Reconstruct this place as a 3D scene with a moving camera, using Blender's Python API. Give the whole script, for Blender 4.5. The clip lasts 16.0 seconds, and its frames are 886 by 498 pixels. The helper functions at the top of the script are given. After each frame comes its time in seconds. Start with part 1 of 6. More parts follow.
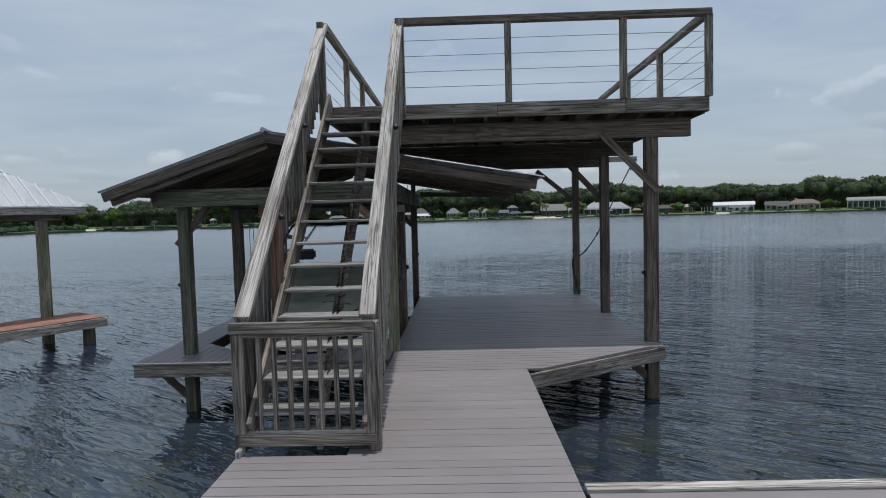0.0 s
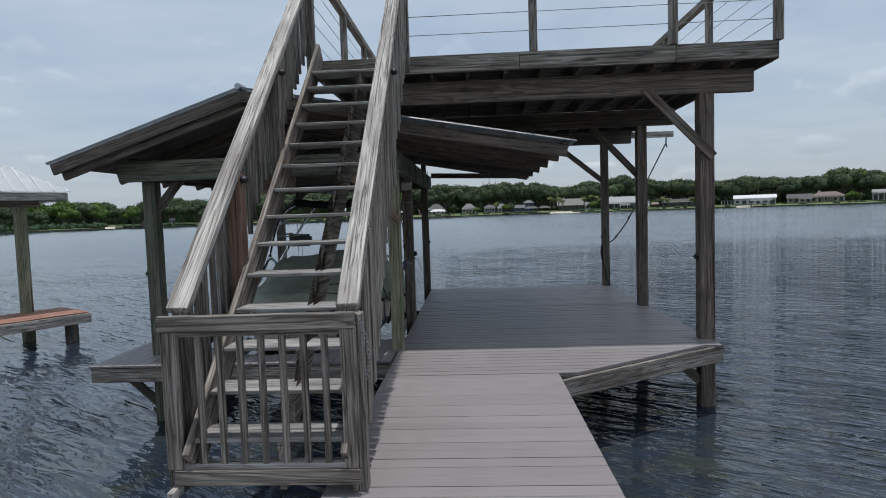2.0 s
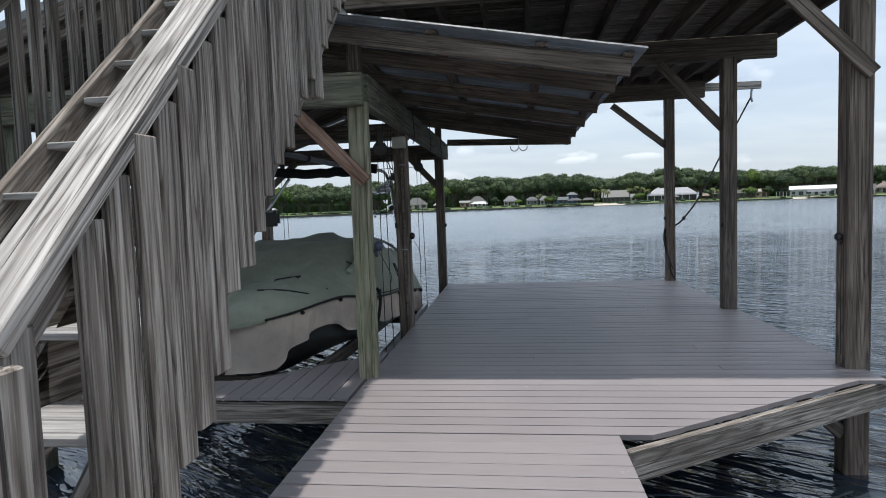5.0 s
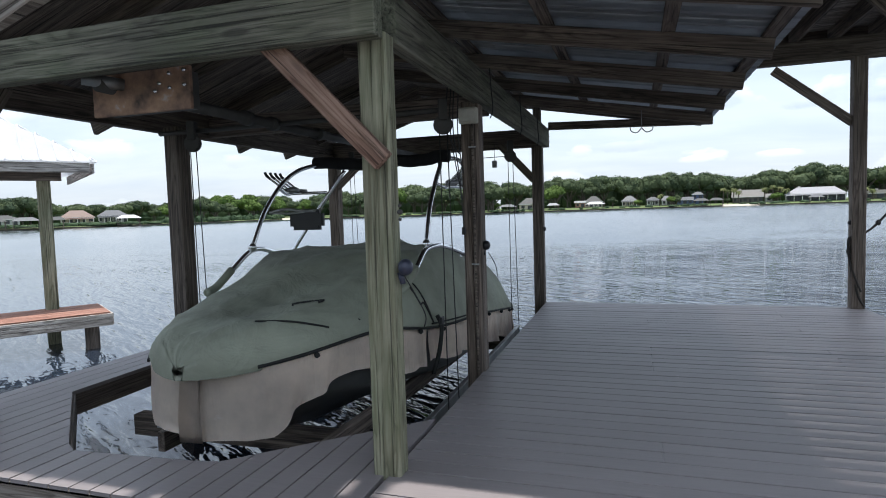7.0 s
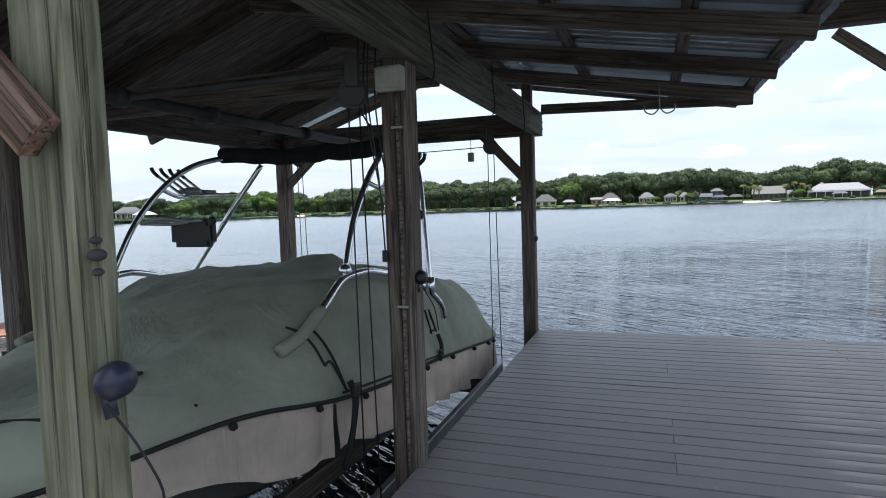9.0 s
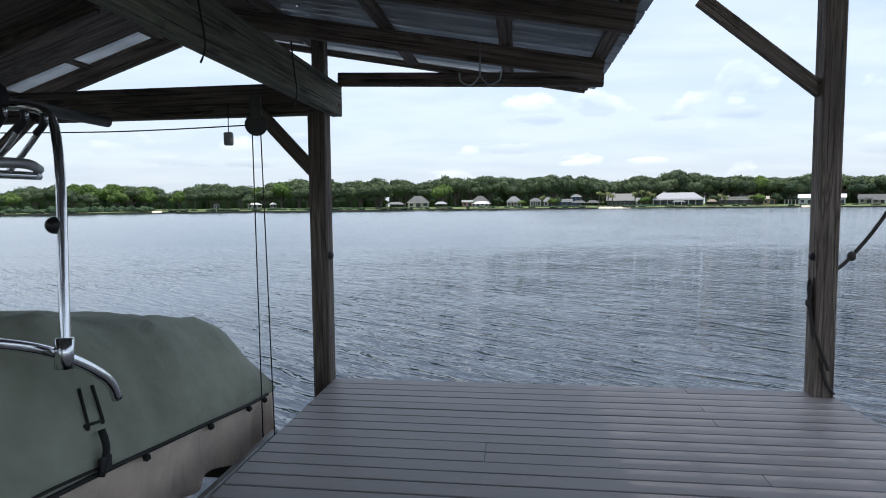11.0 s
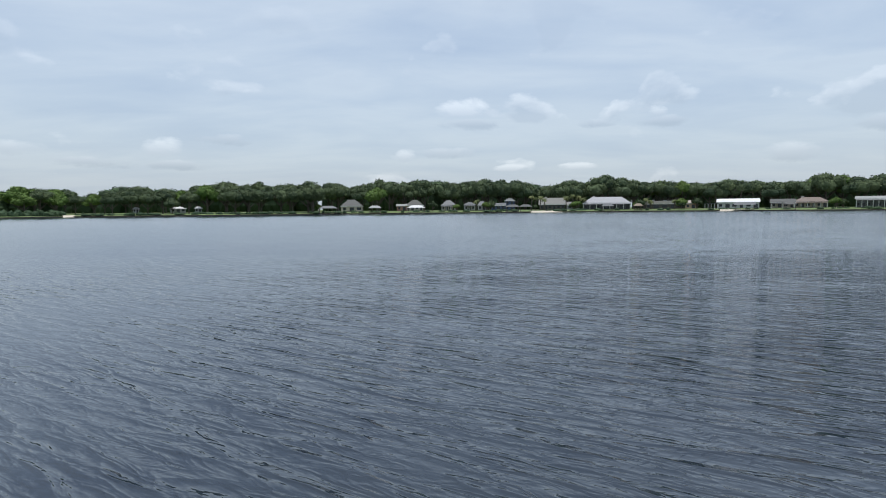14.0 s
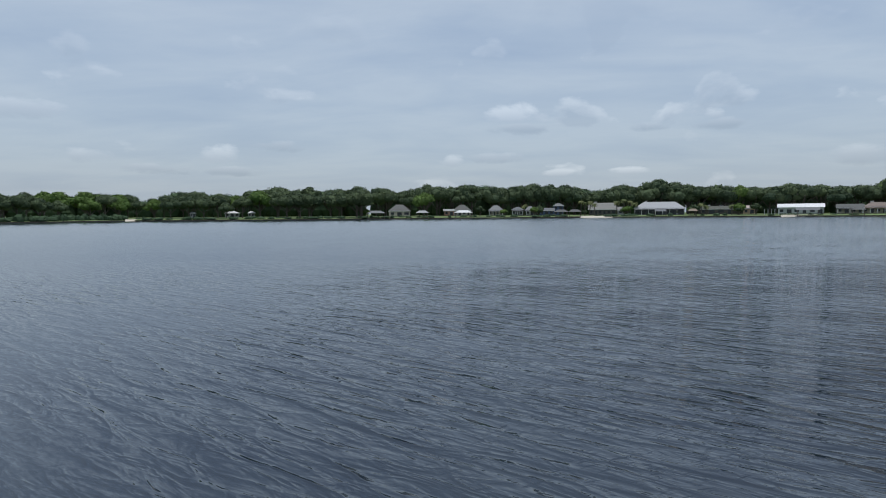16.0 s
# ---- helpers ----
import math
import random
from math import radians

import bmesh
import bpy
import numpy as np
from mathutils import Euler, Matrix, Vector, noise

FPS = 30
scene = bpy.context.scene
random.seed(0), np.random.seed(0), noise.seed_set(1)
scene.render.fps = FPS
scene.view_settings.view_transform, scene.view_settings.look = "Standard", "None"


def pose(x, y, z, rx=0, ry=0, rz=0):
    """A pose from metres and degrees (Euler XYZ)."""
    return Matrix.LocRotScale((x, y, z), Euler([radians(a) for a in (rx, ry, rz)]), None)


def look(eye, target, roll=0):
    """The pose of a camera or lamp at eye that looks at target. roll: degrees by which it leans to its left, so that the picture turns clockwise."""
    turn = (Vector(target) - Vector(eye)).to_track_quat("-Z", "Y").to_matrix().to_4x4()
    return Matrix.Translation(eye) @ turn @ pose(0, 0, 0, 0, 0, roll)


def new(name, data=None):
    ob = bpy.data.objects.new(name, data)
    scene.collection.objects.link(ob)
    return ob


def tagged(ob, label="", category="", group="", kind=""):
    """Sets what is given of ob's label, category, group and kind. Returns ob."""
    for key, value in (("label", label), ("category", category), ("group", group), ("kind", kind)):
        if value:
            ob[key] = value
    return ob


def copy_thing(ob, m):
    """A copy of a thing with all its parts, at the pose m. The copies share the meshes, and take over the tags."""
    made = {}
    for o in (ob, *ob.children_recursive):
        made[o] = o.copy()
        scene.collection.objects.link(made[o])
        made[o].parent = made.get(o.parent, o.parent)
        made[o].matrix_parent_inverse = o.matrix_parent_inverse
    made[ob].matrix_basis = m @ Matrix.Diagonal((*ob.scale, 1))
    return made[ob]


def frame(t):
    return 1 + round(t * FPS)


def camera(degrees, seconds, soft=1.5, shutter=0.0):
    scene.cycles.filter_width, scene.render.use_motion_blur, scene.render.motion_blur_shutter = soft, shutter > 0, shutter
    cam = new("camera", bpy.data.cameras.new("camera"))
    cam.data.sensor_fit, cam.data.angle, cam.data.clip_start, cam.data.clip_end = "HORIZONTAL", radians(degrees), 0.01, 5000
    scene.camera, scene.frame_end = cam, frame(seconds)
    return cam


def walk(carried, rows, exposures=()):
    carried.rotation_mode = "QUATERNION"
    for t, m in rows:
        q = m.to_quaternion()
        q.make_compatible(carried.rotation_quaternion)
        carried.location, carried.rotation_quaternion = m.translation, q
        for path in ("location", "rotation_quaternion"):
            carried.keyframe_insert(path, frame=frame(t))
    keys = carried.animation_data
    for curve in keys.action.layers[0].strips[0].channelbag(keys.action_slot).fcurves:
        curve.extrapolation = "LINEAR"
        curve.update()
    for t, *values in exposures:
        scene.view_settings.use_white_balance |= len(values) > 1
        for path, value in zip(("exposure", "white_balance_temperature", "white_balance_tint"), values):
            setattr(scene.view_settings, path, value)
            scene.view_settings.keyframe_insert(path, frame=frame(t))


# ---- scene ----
cam = camera(73.7, 16.0, soft=1.0)
PATH = [
    (0, (0.431, -0.579, 1.832), (0.381, 1.417, 1.722), -1.5),
    (0.5, (0.375, -0.358, 1.709), (0.319, 1.638, 1.597), -2.0),
    (1, (0.386, -0.044, 1.611), (0.312, 1.952, 1.499), -2.3),
    (1.5, (0.363, 0.304, 1.621), (0.281, 2.299, 1.505), -1.8),
    (2, (0.435, 0.707, 1.579), (0.331, 2.701, 1.457), -1.9),
    (2.5, (0.453, 1.103, 1.545), (0.341, 3.096, 1.416), -1.6),
    (3, (0.468, 1.539, 1.464), (0.352, 3.531, 1.331), -1.8),
    (3.5, (0.53, 2.005, 1.414), (0.399, 3.996, 1.278), -1.6),
    (4, (0.559, 2.403, 1.386), (0.41, 4.393, 1.245), -1.6),
    (4.2, (0.585, 2.563, 1.359), (0.436, 4.553, 1.215), -1.9),
    (6.3, (0.745, 4.176, 1.267), (0.328, 6.127, 1.132), -1.5),
    (6.5, (0.734, 4.413, 1.278), (0.318, 6.364, 1.137), -1.6),
    (7, (0.671, 4.918, 1.268), (0.055, 6.816, 1.14), -1.8),
    (7.5, (0.62, 5.326, 1.302), (-0.151, 7.167, 1.182), -1.7),
    (8, (0.631, 5.748, 1.317), (-0.16, 7.581, 1.194), -1.7),
    (8.5, (0.594, 6.194, 1.346), (-0.211, 8.021, 1.218), -1.6),
    (9, (0.69, 6.597, 1.343), (0.024, 8.478, 1.205), -1.8),
    (9.5, (0.729, 7.094, 1.344), (0.082, 8.982, 1.208), -1.6),
    (10, (0.8, 7.535, 1.346), (0.296, 9.466, 1.201), -1.1),
    (12.5, (1.136, 9.765, 1.391), (0.985, 11.754, 1.25), -0.4),
    (13, (1.135, 10.227, 1.387), (0.928, 12.212, 1.253), -0.6),
    (13.5, (1.176, 10.624, 1.396), (1.072, 12.617, 1.253), -0.5),
    (14, (1.277, 11.03, 1.396), (1.240, 13.026, 1.262), -0.5),
    (14.5, (1.38, 11.36, 1.396), (1.335, 13.355, 1.266), -0.4),
    (15, (1.48, 11.65, 1.396), (1.463, 13.645, 1.261), -0.4),
    (15.5, (1.57, 11.93, 1.396), (1.456, 13.923, 1.271), -0.5),
    (16, (1.66, 12.18, 1.396), (1.462, 14.166, 1.280), -0.4),
]
EXPOSURES = (
    (0.0, -0.2, 6150, 10), (4.0, 0.28, 6200, 10), (6.4, 0.72, 6350, 12), (7.0, 0.78, 6300, 12), (9.0, 0.84, 6250, 12), (10.2, 0.78, 6200, 12), (12.5, 0.55, 6250, 12), (13.4, 0.44, 6300, 12), (14.2, 0.1, 6100, 10), (16.0, -0.15, 6000, 10),
)
walk(cam, [(t, look(eye, target, roll)) for t, eye, target, roll in PATH], EXPOSURES)

# world: hazy summer sky with a broken cloud sheet and small heaps low down
SUN_ELEV, SUN_AZ = radians(86.7), radians(110)
world = bpy.data.worlds.new("sky")
scene.world = world
world.use_nodes = True
nt = world.node_tree
nt.nodes.clear()


def node(nt, kind, **sets):
    n = nt.nodes.new(kind)
    for key, value in sets.items():
        if key == "inp":
            for k, v in value.items():
                n.inputs[k].default_value = v
        elif key == "noise_dimensions":
            n.noise_dimensions = value
        elif key == "operation":
            n.operation = value
        elif key == "blend_type":
            n.blend_type = value
        elif key == "data_type":
            n.data_type = value
        elif key == "sky_type":
            n.sky_type = value
    return n


def math_node(nt, op, a, b=None, c=None, clamp=False):
    n = nt.nodes.new("ShaderNodeMath")
    n.operation = op
    n.use_clamp = clamp
    for k, v in enumerate((a, b, c)):
        if v is None:
            continue
        if isinstance(v, (int, float)):
            n.inputs[k].default_value = v
        else:
            nt.links.new(v, n.inputs[k])
    return n.outputs[0]


def ramp(nt, fac, stops, interp="LINEAR"):
    n = nt.nodes.new("ShaderNodeValToRGB")
    n.color_ramp.interpolation = interp
    el = n.color_ramp.elements
    while len(el) < len(stops):
        el.new(0.5)
    for e, (p, c) in zip(el, stops):
        e.position = p
        e.color = (c, c, c, 1) if isinstance(c, (int, float)) else (*c, 1)
    nt.links.new(fac, n.inputs[0])
    return n.outputs[0]


def mix(nt, fac, a, b, blend="MIX"):
    n = nt.nodes.new("ShaderNodeMix")
    n.data_type, n.blend_type = "RGBA", blend
    for k, v in ((0, fac), (6, a), (7, b)):
        if isinstance(v, (int, float)):
            n.inputs[k].default_value = v
        elif isinstance(v, tuple):
            n.inputs[k].default_value = (*v, 1)
        else:
            nt.links.new(v, n.inputs[k])
    return n.outputs[2]


def noise_tex(nt, vec, scale, detail=4, rough=0.55, dist=0.0):
    n = nt.nodes.new("ShaderNodeTexNoise")
    n.inputs["Scale"].default_value, n.inputs["Detail"].default_value = scale, detail
    n.inputs["Roughness"].default_value, n.inputs["Distortion"].default_value = rough, dist
    nt.links.new(vec, n.inputs["Vector"])
    return n.outputs["Fac"]


def mapping(nt, vec, scale=(1, 1, 1), loc=(0, 0, 0), rot=(0, 0, 0)):
    n = nt.nodes.new("ShaderNodeMapping")
    n.inputs["Scale"].default_value, n.inputs["Location"].default_value = scale, loc
    n.inputs["Rotation"].default_value = rot
    nt.links.new(vec, n.inputs["Vector"])
    return n.outputs[0]


tc = nt.nodes.new("ShaderNodeTexCoord")
sep = nt.nodes.new("ShaderNodeSeparateXYZ")
nt.links.new(tc.outputs["Generated"], sep.inputs[0])
sky = nt.nodes.new("ShaderNodeTexSky")
sky.sky_type, sky.sun_disc = "NISHITA", False
sky.sun_elevation, sky.sun_rotation = SUN_ELEV, SUN_AZ
sky.air_density, sky.dust_density, sky.ozone_density = 1.2, 2.5, 1.5
up = math_node(nt, "MAXIMUM", sep.outputs[2], 0.02)
flat = nt.nodes.new("ShaderNodeCombineXYZ")
nt.links.new(math_node(nt, "DIVIDE", sep.outputs[0], math_node(nt, "ADD", up, 0.12)), flat.inputs[0])
nt.links.new(math_node(nt, "DIVIDE", sep.outputs[1], math_node(nt, "ADD", up, 0.12)), flat.inputs[1])
sheet = noise_tex(nt, mapping(nt, flat.outputs[0], (0.9, 1.5, 1), (3.1, 1.7, 0)), 1.0, 7, 0.55, 0.3)
haze = ramp(nt, sheet, [(0.30, (0.355, 0.42, 0.505)), (0.45, (0.415, 0.475, 0.54)), (0.60, (0.49, 0.54, 0.58)), (0.8, (0.43, 0.475, 0.53))])
low = ramp(nt, sep.outputs[2], [(0.0, 1.0), (0.30, 0.0)])
haze = mix(nt, math_node(nt, "MULTIPLY", low, 0.65), haze, (0.425, 0.475, 0.52))
heaps_at = mapping(nt, tc.outputs["Generated"], (7.0, 7.0, 13.0), (2.3, 4.2, 0.4))
heaps = noise_tex(nt, heaps_at, 1.0, 6, 0.5, 0.2)
band = ramp(nt, sep.outputs[2], [(0.0, 0.5), (0.05, 0.9), (0.16, 1.0), (0.24, 0.5), (0.36, 0.0)])
heap = math_node(nt, "MULTIPLY", ramp(nt, heaps, [(0.575, 0.0), (0.625, 1.0)]), band)
under = noise_tex(nt, mapping(nt, tc.outputs["Generated"], (7.0, 7.0, 13.0), (2.3, 4.2, 0.62)), 1.0, 6, 0.5, 0.2)
heap_col = ramp(nt, under, [(0.44, (0.80, 0.82, 0.82)), (0.55, (0.60, 0.63, 0.66)), (0.64, (0.36, 0.41, 0.47))])
haze = mix(nt, math_node(nt, "MULTIPLY", heap, 0.55), haze, heap_col)
# single heaps low over the far shore: bearing, height, half width, half height (degrees), brightness of the top
azimuth = math_node(nt, "MULTIPLY", math_node(nt, "ARCTAN2", sep.outputs[0], sep.outputs[1]), 57.3)
height_ = math_node(nt, "MULTIPLY", math_node(nt, "ARCSINE", sep.outputs[2]), 57.3)
ragged = math_node(nt, "MULTIPLY", math_node(nt, "SUBTRACT", noise_tex(nt, mapping(nt, tc.outputs["Generated"], (16, 16, 34)), 1.0, 6, 0.62, 0.3), 0.5), 4.2)
for az, el, wide, tall, lit in ((1.1, 9.5, 2.6, 0.95, 1.0), (1.9, 8.0, 3.6, 0.55, 0.25), (-26.4, 5.7, 1.7, 0.9, 0.9), (-31.0, 4.1, 3.2, 0.5, 0.35), (-24.8, 4.0, 3.0, 0.45, 0.3), (-4.8, 5.1, 1.2, 0.7, 0.8), (-0.5, 5.3, 2.6, 0.6, 0.45), (19.0, 7.7, 2.3, 0.5, 0.3), (18.6, 8.6, 0.9, 0.6, 0.8), (13.7, 7.8, 2.0, 0.5, 0.35), (5.2, 3.9, 1.8, 0.4, 0.95), (11.7, 3.9, 1.7, 0.4, 0.9), (-21.0, 6.4, 2.3, 0.6, 0.4), (29.7, 4.6, 2.2, 0.9, 0.6), (-47.0, 6.0, 3.0, 1.1, 0.9), (-41.0, 8.5, 3.5, 1.0, 0.6), (36.0, 6.5, 3.5, 0.8, 0.4), (-36.5, 5.2, 2.0, 0.8, 0.7)):
    dx = math_node(nt, "POWER", math_node(nt, "ABSOLUTE", math_node(nt, "DIVIDE", math_node(nt, "SUBTRACT", azimuth, az), wide)), 2.0)
    up_ = math_node(nt, "DIVIDE", math_node(nt, "SUBTRACT", height_, el), tall)
    dy = math_node(nt, "POWER", math_node(nt, "ABSOLUTE", up_), 2.0)
    inside = math_node(nt, "ADD", math_node(nt, "SUBTRACT", 1.0, math_node(nt, "ADD", dx, dy)), ragged)
    body = math_node(nt, "MULTIPLY", ramp(nt, inside, [(0.0, 0.0), (0.9, 1.0)]), 0.75)
    tone = ramp(nt, math_node(nt, "ADD", math_node(nt, "MULTIPLY", up_, 0.35), lit * 0.75), [(0.1, (0.33, 0.38, 0.44)), (0.45, (0.46, 0.50, 0.55)), (0.85, (0.70, 0.73, 0.75))])
    haze = mix(nt, body, haze, tone)
clouds = nt.nodes.new("ShaderNodeBackground")
clouds.inputs[1].default_value = 0.89
nt.links.new(haze, clouds.inputs[0])
blue = nt.nodes.new("ShaderNodeBackground")
blue.inputs[1].default_value = 0.035
nt.links.new(sky.outputs[0], blue.inputs[0])
both = nt.nodes.new("ShaderNodeAddShader")
nt.links.new(clouds.outputs[0], both.inputs[0])
nt.links.new(blue.outputs[0], both.inputs[1])
out = nt.nodes.new("ShaderNodeOutputWorld")
nt.links.new(both.outputs[0], out.inputs[0])

sun = new("sun", bpy.data.lights.new("sun", "SUN"))
sun.data.energy, sun.data.angle, sun.data.color = 3.1, radians(1.0), (1, 0.95, 0.88)
sun.matrix_basis = look((1.6, -0.6, 30), (0, 0, 0))


# materials
def material(name, rough=0.6, metal=0.0):
    m = bpy.data.materials.new(name)
    m.use_nodes = True
    b = m.node_tree.nodes["Principled BSDF"]
    b.inputs["Roughness"].default_value, b.inputs["Metallic"].default_value = rough, metal
    return m, m.node_tree, b


def own_place(nt, spread=37.0):
    """Object coordinates, shifted by a random amount for each object."""
    tc = nt.nodes.new("ShaderNodeTexCoord")
    info = nt.nodes.new("ShaderNodeObjectInfo")
    add = nt.nodes.new("ShaderNodeVectorMath")
    add.operation = "ADD"
    nt.links.new(tc.outputs["Object"], add.inputs[0])
    nt.links.new(math_node(nt, "MULTIPLY", info.outputs["Random"], spread), add.inputs[1])
    return add.outputs[0], info.outputs["Random"]


def bump(nt, b, height, strength=0.4, dist=0.004):
    n = nt.nodes.new("ShaderNodeBump")
    n.inputs["Strength"].default_value, n.inputs["Distance"].default_value = strength, dist
    nt.links.new(height, n.inputs["Height"])
    nt.links.new(n.outputs[0], b.inputs["Normal"])


def wood(name, dark, mid, light, rough=0.8, crack=0.8, green=0.0, grain=1.0, vary=0.25):
    m, nt, b = material(name, rough)
    at, rnd = own_place(nt)
    lines = noise_tex(nt, mapping(nt, at, (1.1, 52 * grain, 52 * grain)), 1.0, 6, 0.68, 0.7)
    figure = noise_tex(nt, mapping(nt, at, (0.5, 8 * grain, 8 * grain)), 1.0, 2, 0.5, 1.6)
    rings = math_node(nt, "FRACT", math_node(nt, "MULTIPLY", figure, 7.0))
    rings = ramp(nt, rings, [(0.0, 0.2), (0.55, 1.0), (0.9, 0.75), (1.0, 0.2)])
    both = math_node(nt, "ADD", math_node(nt, "MULTIPLY", lines, 0.78), math_node(nt, "MULTIPLY", rings, 0.20))
    col = ramp(nt, both, [(0.36, dark), (0.5, mid), (0.64, light)])
    stain = noise_tex(nt, mapping(nt, at, (1.1, 5, 5)), 1.3, 4, 0.6)
    col = mix(nt, ramp(nt, stain, [(0.35, 0.55), (0.6, 0.0)]), col, dark)
    if green:
        moss = noise_tex(nt, at, 2.3, 4, 0.6)
        col = mix(nt, math_node(nt, "MULTIPLY", ramp(nt, moss, [(0.4, 0.0), (0.7, 1.0)]), green), col, (0.11, 0.14, 0.07))
    cracks = noise_tex(nt, mapping(nt, at, (0.8, 60, 60), (5, 3, 1)), 1.0, 4, 0.65, 0.3)
    thin = ramp(nt, cracks, [(0.36, 1.0), (0.43, 0.0)])
    col = mix(nt, math_node(nt, "MULTIPLY", thin, crack), col, tuple(c * 0.25 for c in dark))
    knot = nt.nodes.new("ShaderNodeTexVoronoi")
    knot.inputs["Scale"].default_value = 1.0
    nt.links.new(mapping(nt, at, (1.7, 6.5, 6.5)), knot.inputs["Vector"])
    spot = ramp(nt, knot.outputs["Distance"], [(0.10, 1.0), (0.17, 0.0)])
    col = mix(nt, math_node(nt, "MULTIPLY", spot, 0.6), col, tuple(c * 0.4 for c in dark))
    tint = nt.nodes.new("ShaderNodeHueSaturation")
    nt.links.new(math_node(nt, "ADD", math_node(nt, "MULTIPLY", rnd, vary), 1 - vary / 2), tint.inputs["Value"])
    nt.links.new(col, tint.inputs["Color"])
    nt.links.new(tint.outputs[0], b.inputs["Base Color"])
    high = math_node(nt, "SUBTRACT", both, math_node(nt, "MULTIPLY", thin, 0.8))
    bump(nt, b, high, 0.9, 0.006)
    return m


WEATHERED = wood("weathered_wood", (0.060, 0.047, 0.038), (0.20, 0.172, 0.145), (0.42, 0.385, 0.34))
BLEACHED = wood("sun_bleached_wood", (0.12, 0.105, 0.092), (0.42, 0.39, 0.355), (0.66, 0.625, 0.58))
DARK_WOOD = wood("dark_weathered_wood", (0.055, 0.044, 0.037), (0.142, 0.113, 0.092), (0.25, 0.205, 0.17))
BEAM_WOOD = wood("grey_green_timber", (0.062, 0.059, 0.043), (0.17, 0.165, 0.124), (0.28, 0.27, 0.21), green=0.45)
POST_GREEN = wood("treated_post", (0.12, 0.115, 0.07), (0.27, 0.265, 0.18), (0.40, 0.385, 0.28), green=0.5, grain=0.7)
POST_BROWN = wood("brown_post", (0.055, 0.040, 0.030), (0.15, 0.115, 0.09), (0.27, 0.22, 0.18), grain=0.8)
RED_BRACE = wood("reddish_timber", (0.12, 0.06, 0.04), (0.26, 0.155, 0.11), (0.38, 0.25, 0.19))
TREAD = wood("grey_worn_treads", (0.13, 0.125, 0.12), (0.27, 0.265, 0.255), (0.40, 0.39, 0.375), crack=0.4, grain=0.7)
RUST_DECK = wood("red_brown_boards", (0.16, 0.07, 0.045), (0.30, 0.145, 0.10), (0.40, 0.22, 0.16), grain=0.5)


def paint(name, base, rough=0.6, spots=0.25):
    m, nt, b = material(name, rough)
    at, rnd = own_place(nt)
    fine = noise_tex(nt, mapping(nt, at, (4, 60, 60)), 1.0, 4, 0.6)
    tc = nt.nodes.new("ShaderNodeNewGeometry")
    wide = noise_tex(nt, tc.outputs["Position"], 1.1, 5, 0.6)
    v = math_node(nt, "ADD", math_node(nt, "MULTIPLY", fine, 0.25), math_node(nt, "MULTIPLY", wide, spots * 1.6))
    v = math_node(nt, "ADD", math_node(nt, "ADD", v, math_node(nt, "MULTIPLY", rnd, 0.12)), 0.82 - spots * 0.8)
    tint = nt.nodes.new("ShaderNodeHueSaturation")
    tint.inputs["Color"].default_value = (*base, 1)
    nt.links.new(v, tint.inputs["Value"])
    dots = noise_tex(nt, tc.outputs["Position"], 9.0, 3, 0.7)
    col = mix(nt, ramp(nt, dots, [(0.70, 0.0), (0.76, 0.5)]), tint.outputs[0], tuple(min(c * 2.0, 0.6) for c in base))
    nt.links.new(col, b.inputs["Base Color"])
    bump(nt, b, fine, 0.35, 0.002)
    return m


DECK_GREY = paint("grey_painted_boards", (0.225, 0.203, 0.203), 0.5)


def plain(name, base, rough=0.6, metal=0.0, vary=0.25, scale=6.0, bumps=0.1):
    m, nt, b = material(name, rough, metal)
    at, rnd = own_place(nt)
    v = noise_tex(nt, at, scale, 5, 0.6)
    lo, hi = tuple(c * (1 - vary) for c in base), tuple(min(1, c * (1 + vary)) for c in base)
    nt.links.new(ramp(nt, v, [(0.3, lo), (0.7, hi)]), b.inputs["Base Color"])
    bump(nt, b, v, bumps, 0.004)
    return m


WHITE_METAL = plain("white_metal_roofing", (0.72, 0.74, 0.76), 0.4, 0.0, 0.05)
GALV = plain("galvanised_roof_sheet", (0.42, 0.45, 0.48), 0.45, 0.6, 0.2, 3)
CHROME = plain("polished_tube", (0.75, 0.76, 0.78), 0.16, 1.0, 0.05)
STEEL = plain("dull_steel", (0.35, 0.36, 0.36), 0.5, 0.8)
BLACK = plain("black_plastic", (0.012, 0.012, 0.014), 0.45)
BLACK_CLOTH = plain("black_canvas", (0.010, 0.010, 0.012), 0.9, 0, 0.3, 20, 0.4)
ROPE = plain("dark_rope", (0.05, 0.045, 0.04), 0.9)
DARK_STEEL = plain("dark_painted_steel", (0.07, 0.068, 0.065), 0.6, 0.3)
CABLE = plain("black_cable", (0.015, 0.015, 0.015), 0.5)
HULL = plain("grey_hull", (0.07, 0.072, 0.07), 0.35, 0, 0.2)
PLASTIC_WHITE = plain("yellowed_plastic", (0.45, 0.44, 0.38), 0.5)
WINDOW = plain("dark_window", (0.03, 0.035, 0.04), 0.15)
BLUE_CAP = plain("blue_black_float", (0.03, 0.035, 0.06), 0.35)


